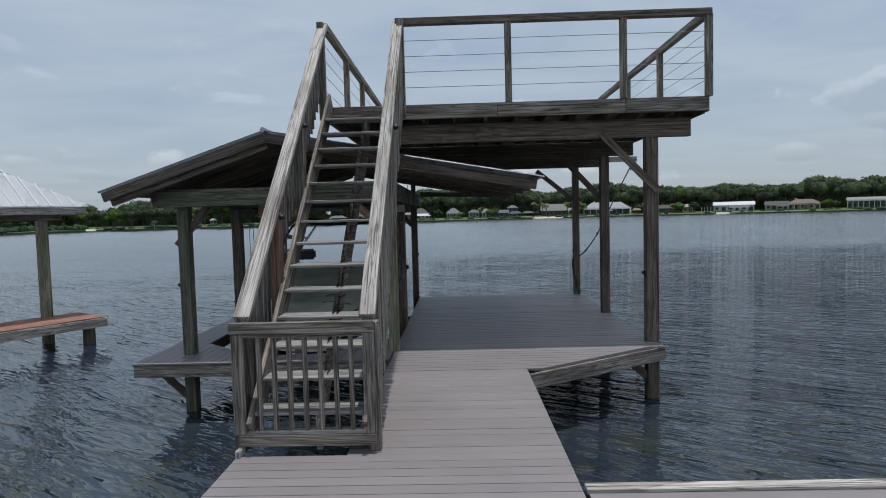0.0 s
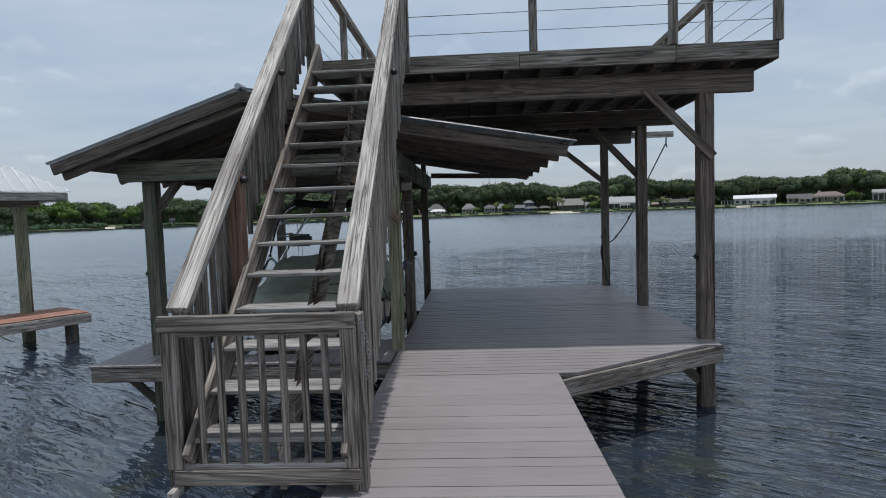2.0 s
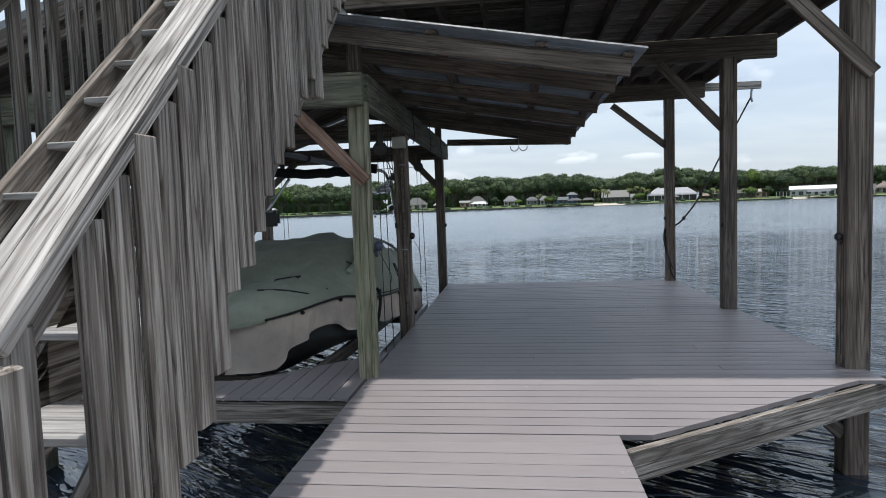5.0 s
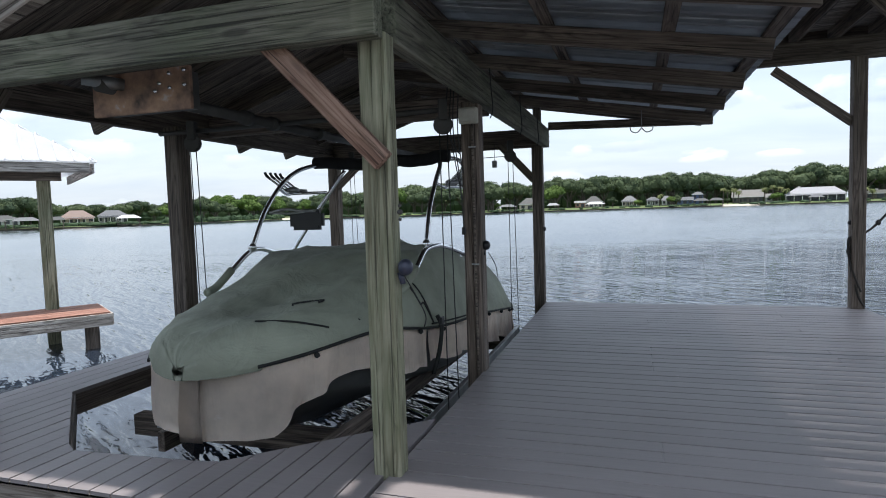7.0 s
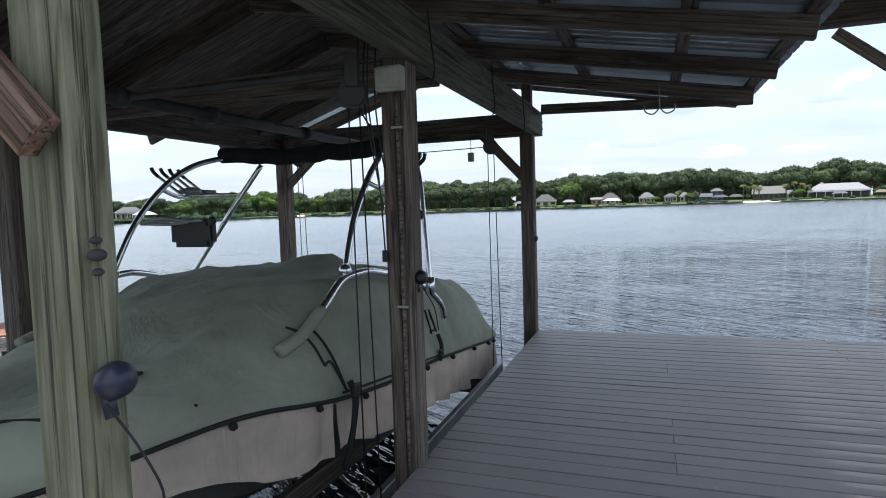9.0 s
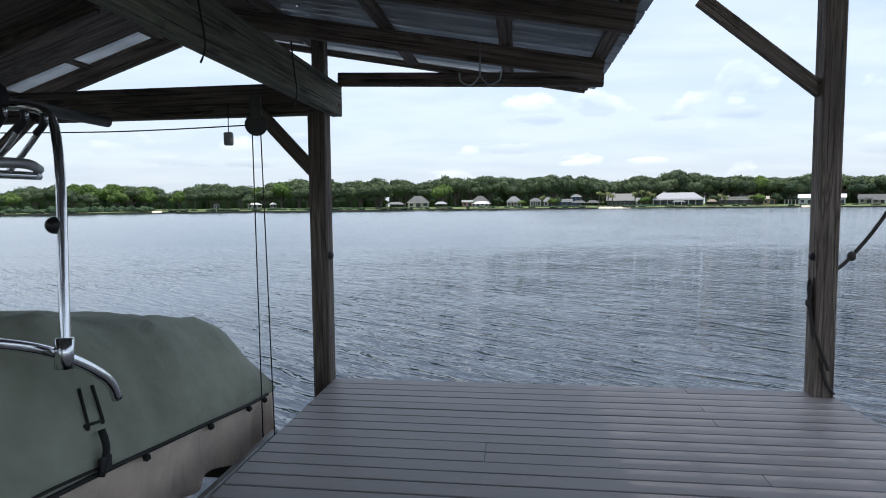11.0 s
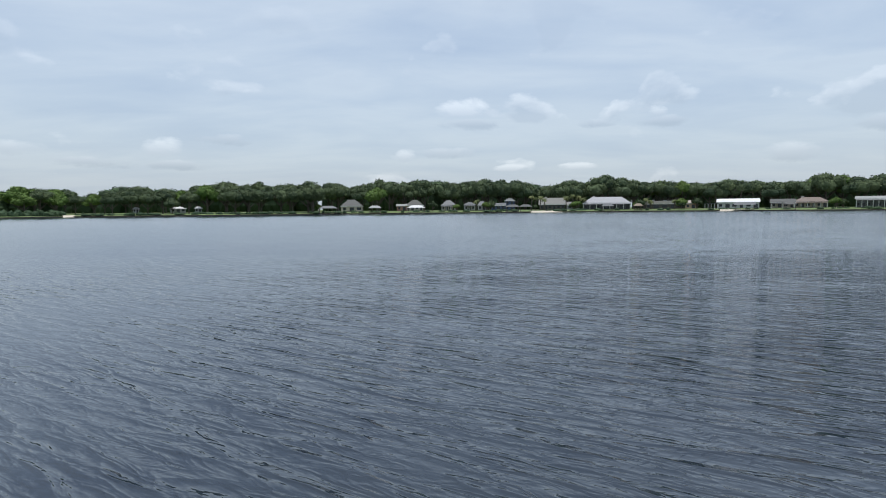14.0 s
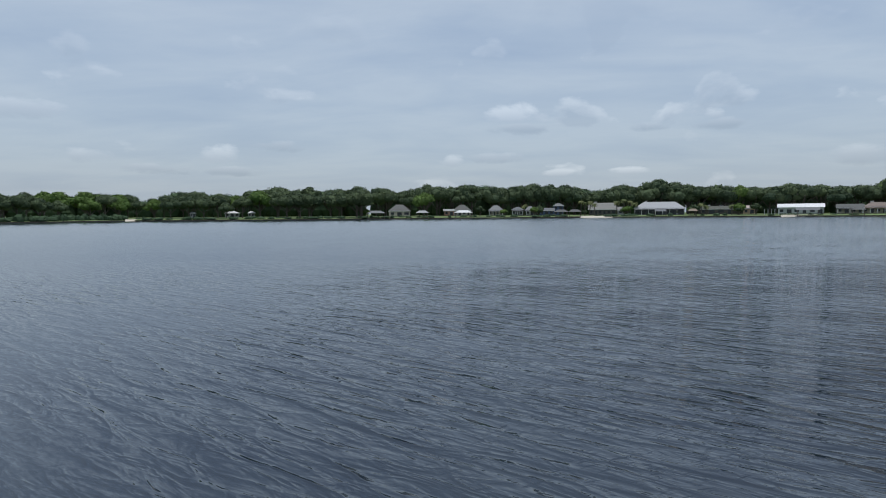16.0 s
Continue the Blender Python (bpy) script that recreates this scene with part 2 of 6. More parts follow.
def canvas(name, base, folds):
    m, nt, b = material(name, 0.75)
    geo = nt.nodes.new("ShaderNodeNewGeometry")
    wide = noise_tex(nt, geo.outputs["Position"], 1.8, 5, 0.6)
    weave = noise_tex(nt, geo.outputs["Position"], 160, 2, 0.5)
    lo, hi = tuple(c * 0.72 for c in base), tuple(c * 1.25 for c in base)
    col = ramp(nt, wide, [(0.3, lo), (0.7, hi)])
    smear = noise_tex(nt, mapping(nt, geo.outputs["Position"], (2, 6, 3)), 1.6, 6, 0.7, 0.6)
    col = mix(nt, ramp(nt, smear, [(0.66, 0.0), (0.74, 0.35)]), col, tuple(min(1, c * 2.4 + 0.05) for c in base))
    nt.links.new(col, b.inputs["Base Color"])
    fold = noise_tex(nt, mapping(nt, geo.outputs["Position"], folds), 1.0, 4, 0.55, 0.8)
    h = math_node(nt, "ADD", math_node(nt, "MULTIPLY", fold, 1.0), math_node(nt, "MULTIPLY", weave, 0.02))
    bump(nt, b, h, 0.7, 0.05)
    return m


GREEN_CANVAS = canvas("green_canvas", (0.265, 0.285, 0.22), (3.2, 2.4, 4.0))
BEIGE_CANVAS = canvas("beige_canvas", (0.82, 0.71, 0.61), (3.0, 7.0, 0.8))
SEAM = plain("black_seam", (0.012, 0.013, 0.012), 0.8)


def rusty():
    m, nt, b = material("rusty_plate", 0.75, 0.2)
    at, rnd = own_place(nt)
    v = noise_tex(nt, at, 6, 5, 0.6)
    col = ramp(nt, v, [(0.32, (0.05, 0.045, 0.04)), (0.45, (0.24, 0.15, 0.11)), (0.6, (0.42, 0.26, 0.17)), (0.7, (0.5, 0.5, 0.5))])
    nt.links.new(col, b.inputs["Base Color"])
    bump(nt, b, v, 0.3, 0.004)
    return m


RUST = rusty()


def lake():
    m, nt, b = material("lake_water", 0.04)
    b.inputs["IOR"].default_value = 1.5
    geo = nt.nodes.new("ShaderNodeNewGeometry")
    pos = geo.outputs["Position"]
    murk = noise_tex(nt, pos, 0.5, 4, 0.6)
    col = ramp(nt, murk, [(0.35, (0.016, 0.024, 0.038)), (0.65, (0.026, 0.036, 0.050))])
    weed = noise_tex(nt, pos, 2.2, 5, 0.7)
    sep = nt.nodes.new("ShaderNodeSeparateXYZ")
    nt.links.new(pos, sep.inputs[0])
    near = ramp(nt, math_node(nt, "MULTIPLY", math_node(nt, "ADD", sep.outputs[1], 2.0), 0.08), [(0.3, 1.0), (0.85, 0.0)])
    col = mix(nt, math_node(nt, "MULTIPLY", ramp(nt, weed, [(0.48, 0.0), (0.62, 0.9)]), near), col, (0.055, 0.06, 0.022))
    nt.links.new(col, b.inputs["Base Color"])
    gust = noise_tex(nt, mapping(nt, pos, (0.02, 0.035, 1), (2, 1, 0)), 1.0, 3, 0.5)
    patch = noise_tex(nt, mapping(nt, pos, (0.22, 0.35, 1), (5, 2, 0)), 1.0, 3, 0.6)
    side = ramp(nt, math_node(nt, "ADD", math_node(nt, "MULTIPLY", sep.outputs[0], 0.035), 0.30), [(0.1, 0.30), (0.75, 1.02)])
    power = math_node(nt, "MULTIPLY", ramp(nt, gust, [(0.35, 0.65), (0.65, 1.0)]), side)
    power = math_node(nt, "MULTIPLY", power, ramp(nt, patch, [(0.35, 0.55), (0.65, 1.1)]))

    def crests(at, sx, sy, detail, narrow, warp):
        n = noise_tex(nt, mapping(nt, at, (sx, sy, 1)), 1.0, detail, 0.5, warp)
        r = math_node(nt, "MULTIPLY", math_node(nt, "ABSOLUTE", math_node(nt, "SUBTRACT", n, 0.5)), narrow)
        return math_node(nt, "POWER", math_node(nt, "SUBTRACT", 1.0, math_node(nt, "MINIMUM", r, 1.0)), 1.6)

    def height(at):
        a = math_node(nt, "MULTIPLY", crests(at, 0.5, 2.1, 2.0, 4.6, 0.4), 0.021)
        c = math_node(nt, "MULTIPLY", crests(at, 1.3, 4.6, 3.0, 4.6, 0.6), 0.0088)
        d = math_node(nt, "MULTIPLY", noise_tex(nt, mapping(nt, at, (3.5, 11, 1), (3, 8, 0)), 1.0, 2, 0.5, 0.5), 0.009)
        return math_node(nt, "ADD", math_node(nt, "ADD", a, c), d)

    turned = mapping(nt, pos, rot=(0, 0, radians(31)))
    ahead = mapping(nt, turned, loc=(0, 0.012, 0))
    lift = math_node(nt, "MULTIPLY", math_node(nt, "SUBTRACT", height(turned), height(ahead)), 1 / 0.012)
    far = ramp(nt, math_node(nt, "MULTIPLY", sep.outputs[1], 0.01), [(0.11, 0.0), (0.42, 1.0)])
    lift = math_node(nt, "MULTIPLY", lift, math_node(nt, "SUBTRACT", 4.8, math_node(nt, "MULTIPLY", far, 4.3)))
    lift = math_node(nt, "MULTIPLY", lift, power)
    small = noise_tex(nt, mapping(nt, mapping(nt, pos, rot=(0, 0, radians(-28))), (5.0, 19.0, 1)), 1.0, 3, 0.6, 0.4)
    flecks = math_node(nt, "MULTIPLY", ramp(nt, small, [(0.58, 0.0), (0.70, 1.0)]), -0.3)
    calm = ramp(nt, patch, [(0.42, 1.0), (0.6, 0.2)])
    lift = math_node(nt, "ADD", lift, math_node(nt, "MULTIPLY", flecks, calm))
    lift = math_node(nt, "MINIMUM", math_node(nt, "MAXIMUM", lift, -0.5), 0.5)
    cross = noise_tex(nt, mapping(nt, turned, (8.0, 11.0, 1), (7, 5, 0)), 1.0, 3, 0.6, 0.4)
    sway = math_node(nt, "MULTIPLY", math_node(nt, "MULTIPLY", math_node(nt, "SUBTRACT", cross, 0.5), 0.8), power)
    nx = math_node(nt, "ADD", math_node(nt, "MULTIPLY", lift, 0.5), sway)
    ny = math_node(nt, "SUBTRACT", math_node(nt, "MULTIPLY", lift, 0.86), math_node(nt, "MULTIPLY", sway, 0.25))
    ny = math_node(nt, "SUBTRACT", ny, math_node(nt, "MULTIPLY", far, 0.062))
    vec = nt.nodes.new("ShaderNodeCombineXYZ")
    nt.links.new(nx, vec.inputs[0])
    nt.links.new(ny, vec.inputs[1])
    vec.inputs[2].default_value = 1.0
    unit = nt.nodes.new("ShaderNodeVectorMath")
    unit.operation = "NORMALIZE"
    nt.links.new(vec.outputs[0], unit.inputs[0])
    nt.links.new(unit.outputs[0], b.inputs["Normal"])
    return m


WATER = lake()


def foliage(name, a, c):
    m, nt, b = material(name, 0.85)
    geo = nt.nodes.new("ShaderNodeNewGeometry")
    info = nt.nodes.new("ShaderNodeObjectInfo")
    v = math_node(nt, "ADD", math_node(nt, "MULTIPLY", geo.outputs["Random Per Island"], 0.6), math_node(nt, "MULTIPLY", info.outputs["Random"], 0.4))
    nt.links.new(ramp(nt, v, [(0.1, a), (0.9, c)]), b.inputs["Base Color"])
    b.inputs["Specular IOR Level"].default_value = 0.2
    return m


# oak green slightly desaturated: the haze over the lake is put into this colour
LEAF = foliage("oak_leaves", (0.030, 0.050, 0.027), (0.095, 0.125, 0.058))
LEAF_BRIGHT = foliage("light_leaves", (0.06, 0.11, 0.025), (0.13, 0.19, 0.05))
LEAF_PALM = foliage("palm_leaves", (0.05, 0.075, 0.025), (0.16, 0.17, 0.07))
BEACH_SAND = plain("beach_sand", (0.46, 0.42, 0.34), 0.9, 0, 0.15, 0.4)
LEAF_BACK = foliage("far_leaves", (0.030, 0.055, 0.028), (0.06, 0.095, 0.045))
BARK = plain("bark", (0.10, 0.085, 0.07), 0.9)
GRASS = plain("lawn", (0.105, 0.145, 0.05), 0.95, 0, 0.35, 0.05)
SAND = plain("bank_soil", (0.07, 0.06, 0.045), 0.9, 0, 0.3, 0.2)


# building helpers
WORLD = {}


def thing(name, at=(0, 0, 0), label="", category="", group="", kind=""):
    ob = new(name)
    ob.empty_display_size = 0.1
    WORLD[ob] = Matrix.Translation(at)
    ob.matrix_basis = WORLD[ob]
    return tagged(ob, label, category, group, kind)


def place(ob, parent, m):
    WORLD[ob] = m
    if parent:
        ob.parent = parent
        ob.matrix_basis = WORLD[parent].inverted() @ m
    else:
        ob.matrix_basis = m
    return ob


def mesh_of(name, bm, mat, smooth=False):
    me = bpy.data.meshes.new(name)
    bm.to_mesh(me)
    bm.free()
    me.materials.append(mat)
    if smooth:
        me.shade_smooth()
    return me


def part(name, bm, mat, parent=None, m=None, label="", smooth=False):
    ob = new(name, mesh_of(name, bm, mat, smooth))
    place(ob, parent, m or Matrix())
    return tagged(ob, label)


def add_box(bm, x0, x1, y0, y1, z0, z1, bev=0.0):
    m = Matrix.Translation(((x0 + x1) / 2, (y0 + y1) / 2, (z0 + z1) / 2)) @ Matrix.Diagonal((x1 - x0, y1 - y0, z1 - z0, 1))
    made = bmesh.ops.create_cube(bm, size=1, matrix=m)
    if bev:
        edges = {e for v in made["verts"] for e in v.link_edges}
        bmesh.ops.bevel(bm, geom=list(edges), offset=bev, segments=1, affect="EDGES")


BEAMS = {}


def along(p, q, up=(0, 0, 1)):
    """The pose at the middle of p-q with x along it and z near up."""
    p, q = Vector(p), Vector(q)
    x = (q - p).normalized()
    y = Vector(up).cross(x).normalized()
    z = x.cross(y)
    m = Matrix((x, y, z)).transposed().to_4x4()
    m.translation = (p + q) / 2
    return m


def timber(name, p, q, w, h, mat, parent=None, up=(0, 0, 1), bev=0.005, label="", wobble=0.0):
    """A sawn member from p to q, w across and h along up."""
    length = (Vector(q) - Vector(p)).length
    key = (round(length, 3), round(w, 3), round(h, 3), mat.name, bev)
    if key not in BEAMS:
        bm = bmesh.new()
        add_box(bm, -length / 2, length / 2, -w / 2, w / 2, -h / 2, h / 2, bev)
        BEAMS[key] = mesh_of(name, bm, mat)
    ob = new(name, BEAMS[key])
    m = along(p, q, up)
    if wobble:
        m = m @ pose(0, random.uniform(-wobble, wobble), random.uniform(-wobble, wobble), random.uniform(-40, 40) * wobble, 0, random.uniform(-40, 40) * wobble)
    place(ob, parent, m)
    return tagged(ob, label)


def tube_mesh(bm, pts, r, sides=8, smooth_path=True):
    pts = [Vector(p) for p in pts]
    if smooth_path and len(pts) > 2:
        fine = []
        for i in range(len(pts) - 1):
            a, b_, c, d = pts[max(i - 1, 0)], pts[i], pts[i + 1], pts[min(i + 2, len(pts) - 1)]
            for k in range(5):
                s = k / 5
                fine.append(0.5 * ((2 * b_) + (c - a) * s + (2 * a - 5 * b_ + 4 * c - d) * s * s + (3 * b_ - a - 3 * c + d) * s ** 3))
        pts = fine + [pts[-1]]
    rings = []
    for i, p in enumerate(pts):
        t = (pts[min(i + 1, len(pts) - 1)] - pts[max(i - 1, 0)]).normalized()
        side = t.cross(Vector((0.31, 0.17, 0.93)))
        side = side.normalized() if side.length > 1e-4 else t.orthogonal().normalized()
        top = side.cross(t)
        rings.append([bm.verts.new(p + r * (math.cos(a) * side + math.sin(a) * top)) for a in (k * 2 * math.pi / sides for k in range(sides))])
    for a, b_ in zip(rings, rings[1:]):
        for k in range(sides):
            bm.faces.new((a[k], a[(k + 1) % sides], b_[(k + 1) % sides], b_[k]))
    bm.faces.new(rings[0][::-1])
    bm.faces.new(rings[-1])


def tube(name, pts, r, mat, parent=None, sides=8, label=""):
    bm = bmesh.new()
    tube_mesh(bm, pts, r, sides)
    return part(name, bm, mat, parent, label=label, smooth=True)


# lake and banks
bm = bmesh.new()
bmesh.ops.create_grid(bm, x_segments=60, y_segments=60, size=1500)
tagged(part("water", bm, WATER, None, pose(0, 0, -0.8)), "dark rippled lake water reflecting a hazy sky", "lake", kind="structure")

CX, CY = 1.0, 10.0


def reach(deg):
    """How far the opposite shore lies in a direction, in degrees to the right of ahead."""
    if deg < -48:
        return 262.0
    if deg < -32:
        return 262.0 + (deg + 48) / 16 * 68
    return 330.0 + 20 * math.sin(radians(deg * 3))


def polar(deg, r, z=0.0):
    return (CX + r * math.sin(radians(deg)), CY + r * math.cos(radians(deg)), z)


bm = bmesh.new()
rows = []
for k in range(-90, 91):
    deg = k * 1.0
    wig = 1.5 * math.sin(k * 0.9) + 1.2 * math.sin(k * 0.37)
    r0 = reach(deg) + wig
    rows.append([bm.verts.new(polar(deg, r0 + d, z)) for d, z in ((-0.5, -1.2), (0.0, -0.35), (0.3, -0.25), (6, 0.1), (40, 0.9), (200, 1.4), (900, 3.0))])
for a, b_ in zip(rows, rows[1:]):
    for k in range(len(a) - 1):
        bm.faces.new((a[k], b_[k], b_[k + 1], a[k + 1]))
ground = part("ground", bm, GRASS)
tagged(ground, "green lawns along the far lake shore", "ground", kind="structure")
bm = bmesh.new()
rows = []
for k in range(-90, 91, 1):
    wig = 1.5 * math.sin(k * 0.9) + 1.2 * math.sin(k * 0.37)
    r0 = reach(k * 1.0) + wig - 0.7
    rows.append([bm.verts.new(polar(k * 1.0, r0 + d, z)) for d, z in ((0, -1.2), (0, -0.3), (0.25, -0.3), (0.25, -1.2))])
for a, b_ in zip(rows, rows[1:]):
    for k in range(3):
        bm.faces.new((a[k], b_[k], b_[k + 1], a[k + 1]))
tagged(part("seawall", bm, SAND), "low brown bank wall at the lake edge", "bank", kind="structure")

# near bank behind the walk
bm = bmesh.new()
for x0, x1, z0, z1 in ((-400, 400, -1.2, 0.4),):
    add_box(bm, x0, x1, -400, -14, z0, z1)
tagged(part("bank", bm, GRASS), "grassy home bank", "ground", kind="structure")

# dock: framing
PITCH = 0.1305
LEFT, RIGHT = -1.33, 1.22
WEST, EAST, NORTH, SOUTH_PL = -0.47, 3.19, 12.93, 7.42
dock = thing("dock", (0, 3, -0.1), "grey painted wooden dock on square piles over the lake", "dock", kind="structure")
for y in (-12, -8, -4, 0.0, 3.3):
    for x in (LEFT + 0.15, RIGHT - 0.15):
        timber("pile", (x, y, -2.6), (x, y, -0.04), 0.15, 0.15, DARK_WOOD, dock, up=(0, 1, 0))
for x in (LEFT + 0.03, RIGHT - 0.03):
    timber("joist", (x, -14, -0.13), (x, 3.9 if x < 0 else 6.2, -0.13), 0.04, 0.19, DARK_WOOD, dock)
timber("joist", (0.3, -14, -0.13), (0.3, 7.4, -0.13), 0.04, 0.19, DARK_WOOD, dock)
timber("joist", (WEST + 0.03, 3.9, -0.13), (WEST + 0.03, NORTH - 0.04, -0.13), 0.04, 0.19, DARK_WOOD, dock)
timber("joist", (EAST - 0.03, 7.6, -0.13), (EAST - 0.03, NORTH - 0.04, -0.13), 0.04, 0.19, DARK_WOOD, dock)
for x in (0.6, 1.7, 2.5):
    timber("joist", (x, 7.5, -0.13), (x, NORTH - 0.04, -0.13), 0.04, 0.19, DARK_WOOD, dock)
timber("fascia", (WEST, NORTH - 0.02, -0.13), (EAST, NORTH - 0.02, -0.13), 0.035, 0.19, DARK_WOOD, dock)
timber("fascia", (LEFT, 3.93, -0.13), (WEST, 3.93, -0.13), 0.035, 0.19, DARK_WOOD, dock)
timber("fascia", (RIGHT + 0.015, 6.24, -0.12), (EAST + 0.04, 7.52, -0.12), 0.045, 0.18, WEATHERED, dock, label="weathered diagonal edge board")
for y in (8.9, 10.3, 11.6):
    timber("joist", (WEST + 0.06, y, -0.30), (EAST - 0.06, y, -0.30), 0.08, 0.15, DARK_WOOD, dock)
# wing to the right of the near walk
for x in (1.5, 2.9, 4.3):
    timber("joist", (x, 0.6, -0.14), (x, 3.22, -0.14), 0.04, 0.19, DARK_WOOD, dock)
timber("cap_board", (RIGHT + 0.02, 3.27, 0.0), (5.2, 3.27, 0.0), 0.10, 0.045, BLEACHED, dock, label="bleached edge board")
timber("fascia", (RIGHT + 0.02, 3.30, -0.13), (5.2, 3.30, -0.13), 0.035, 0.19, WEATHERED, dock)

# catwalk round the slip
catwalk = thing("catwalk", (-2, 7, -0.1), "narrow dark grey catwalk round the boat slip", "catwalk", kind="structure")
timber("fascia", (-3.86, 7.0, -0.10), (WEST - 0.03, 7.0, -0.10), 0.04, 0.17, WEATHERED, catwalk, label="peeling weathered edge board")
timber("fascia", (-3.86, 7.02, -0.10), (-3.86, NORTH, -0.10), 0.04, 0.17, DARK_WOOD, catwalk)
timber("fascia", (-2.36, 7.34, -0.11), (-1.42, 7.40, -0.11), 0.04, 0.17, DARK_WOOD, catwalk)
timber("fascia", (-2.36, 7.34, -0.11), (-3.40, 8.24, -0.11), 0.04, 0.17, DARK_WOOD, catwalk)
timber("fascia", (-1.42, 7.40, -0.11), (WEST - 0.02, 8.28, -0.11), 0.04, 0.17, DARK_WOOD, catwalk)
timber("fascia", (-3.40, 8.24, -0.11), (-3.56, NORTH, -0.11), 0.04, 0.17, DARK_WOOD, catwalk)
timber("brace", (-3.79, 7.55, -0.25), (-3.40, 7.55, -0.62), 0.04, 0.10, DARK_WOOD, catwalk)

# boathouse frame
frame_ = thing("boathouse", (1.3, 10, 0), "open wooden boathouse frame with posts, beams and a sundeck above", "boathouse", kind="structure")
TOP = 2.10
POSTS = (
    (-0.475, 7.52, 2.10, POST_GREEN, 0.142, "green treated post with knots"),
    (-0.523, 9.42, 2.10, POST_BROWN, 0.142, "brown post of two members"),
    (-0.543, 12.85, 2.10, DARK_WOOD, 0.138, "dark post"),
    (-3.345, 7.54, 2.10, BEAM_WOOD, 0.15, "grey-green post"),
    (-3.29, 9.36, 2.10, DARK_WOOD, 0.155, "dark brown post"),
    (-3.57, 12.87, 2.10, POST_BROWN, 0.15, "brown post"),
    (3.143, 7.77, 2.85, POST_BROWN, 0.165, "brown post"),
    (3.118, 10.28, 2.85, DARK_WOOD, 0.15, "dark post"),
    (3.105, 12.83, 2.85, POST_BROWN, 0.138, "brown post"),
)
for x, y, top, mat, w, label in POSTS:
    if "two members" in label:
        timber("post", (x - 0.036, y, -2.4), (x - 0.036, y, top), 0.068, 0.142, POST_BROWN, frame_, up=(0, 1, 0), bev=0.007, label="reddish brown post")
        timber("post", (x + 0.036, y + 0.004, -2.4), (x + 0.036, y + 0.004, top), 0.070, 0.138, DARK_WOOD, frame_, up=(0, 1, 0), bev=0.007, label="grey weathered post joined to a brown one")
        continue
    timber("post", (x, y, -2.4), (x, y, top), w, 0.105 if mat is POST_GREEN else w, mat, frame_, up=(0, 1, 0), bev=0.008, label=label)
# beams at eave height
timber("beam", (-0.45, 7.62, 2.202), (-0.45, 13.02, 2.202), 0.085, 0.245, BEAM_WOOD, frame_, label="grey-green long beam")
timber("beam", (-3.62, 7.39, 2.168), (-0.40, 7.39, 2.168), 0.09, 0.235, BEAM_WOOD, frame_, label="green-tinged front beam")
timber("beam", (-3.62, 12.90, 2.202), (-0.50, 12.90, 2.202), 0.08, 0.245, DARK_WOOD, frame_)
timber("beam", (-3.50, 7.45, 2.202), (-3.62, 12.98, 2.202), 0.085, 0.245, DARK_WOOD, frame_)
timber("beam", (-0.40, 12.91, 2.346), (1.60, 12.91, 2.275), 0.05, 0.10, DARK_WOOD, frame_)
timber("beam", (-3.5, 10.1, 2.20), (-0.55, 10.1, 2.20), 0.08, 0.2, DARK_WOOD, frame_)
# sundeck girders, joists
SD_W, SD_E, SD_S, SD_N, SD_Z = -1.28, 3.80, 7.42, 13.3, 3.33
for y, x0, x1 in ((7.76, -0.6, 3.68), (10.36, -0.6, 3.66), (12.92, -0.6, 3.66)):
    timber("girder", (x0, y, 2.98), (x1, y, 2.98), 0.09, 0.255, DARK_WOOD, frame_)
for x in (-0.55,):
    timber("post", (x, 7.76, 2.38), (x, 7.76, 2.80), 0.1, 0.1, DARK_WOOD, frame_, up=(0, 1, 0))
    timber("post", (x, 12.92, 2.38), (x, 12.92, 2.80), 0.1, 0.1, DARK_WOOD, frame_, up=(0, 1, 0))
n = 13
for k in range(n):
    x = SD_W + 0.05 + (SD_E - SD_W - 0.1) * k / (n - 1)
    timber("joist", (x, SD_S + 0.05, 3.20), (x, SD_N - 0.05, 3.20), 0.04, 0.18, DARK_WOOD, frame_)
timber("fascia", (SD_W, SD_S, 3.235), (1.0, SD_S, 3.235), 0.045, 0.19, WEATHERED, frame_, label="weathered fascia board")
timber("fascia", (1.005, SD_S, 3.235), (2.70, SD_S, 3.235), 0.045, 0.19, WEATHERED, frame_, label="weathered fascia board")
timber("fascia", (2.705, SD_S, 3.235), (SD_E, SD_S, 3.235), 0.045, 0.19, WEATHERED, frame_, label="weathered fascia board")
timber("fascia", (SD_E, SD_S + 0.03, 3.235), (SD_E, SD_N, 3.235), 0.045, 0.19, DARK_WOOD, frame_)
timber("fascia", (SD_W, SD_S + 0.03, 3.235), (SD_W, SD_N, 3.235), 0.045, 0.19, DARK_WOOD, frame_)
timber("fascia", (SD_W, SD_N, 3.235), (SD_E, SD_N, 3.235), 0.045, 0.19, DARK_WOOD, frame_)
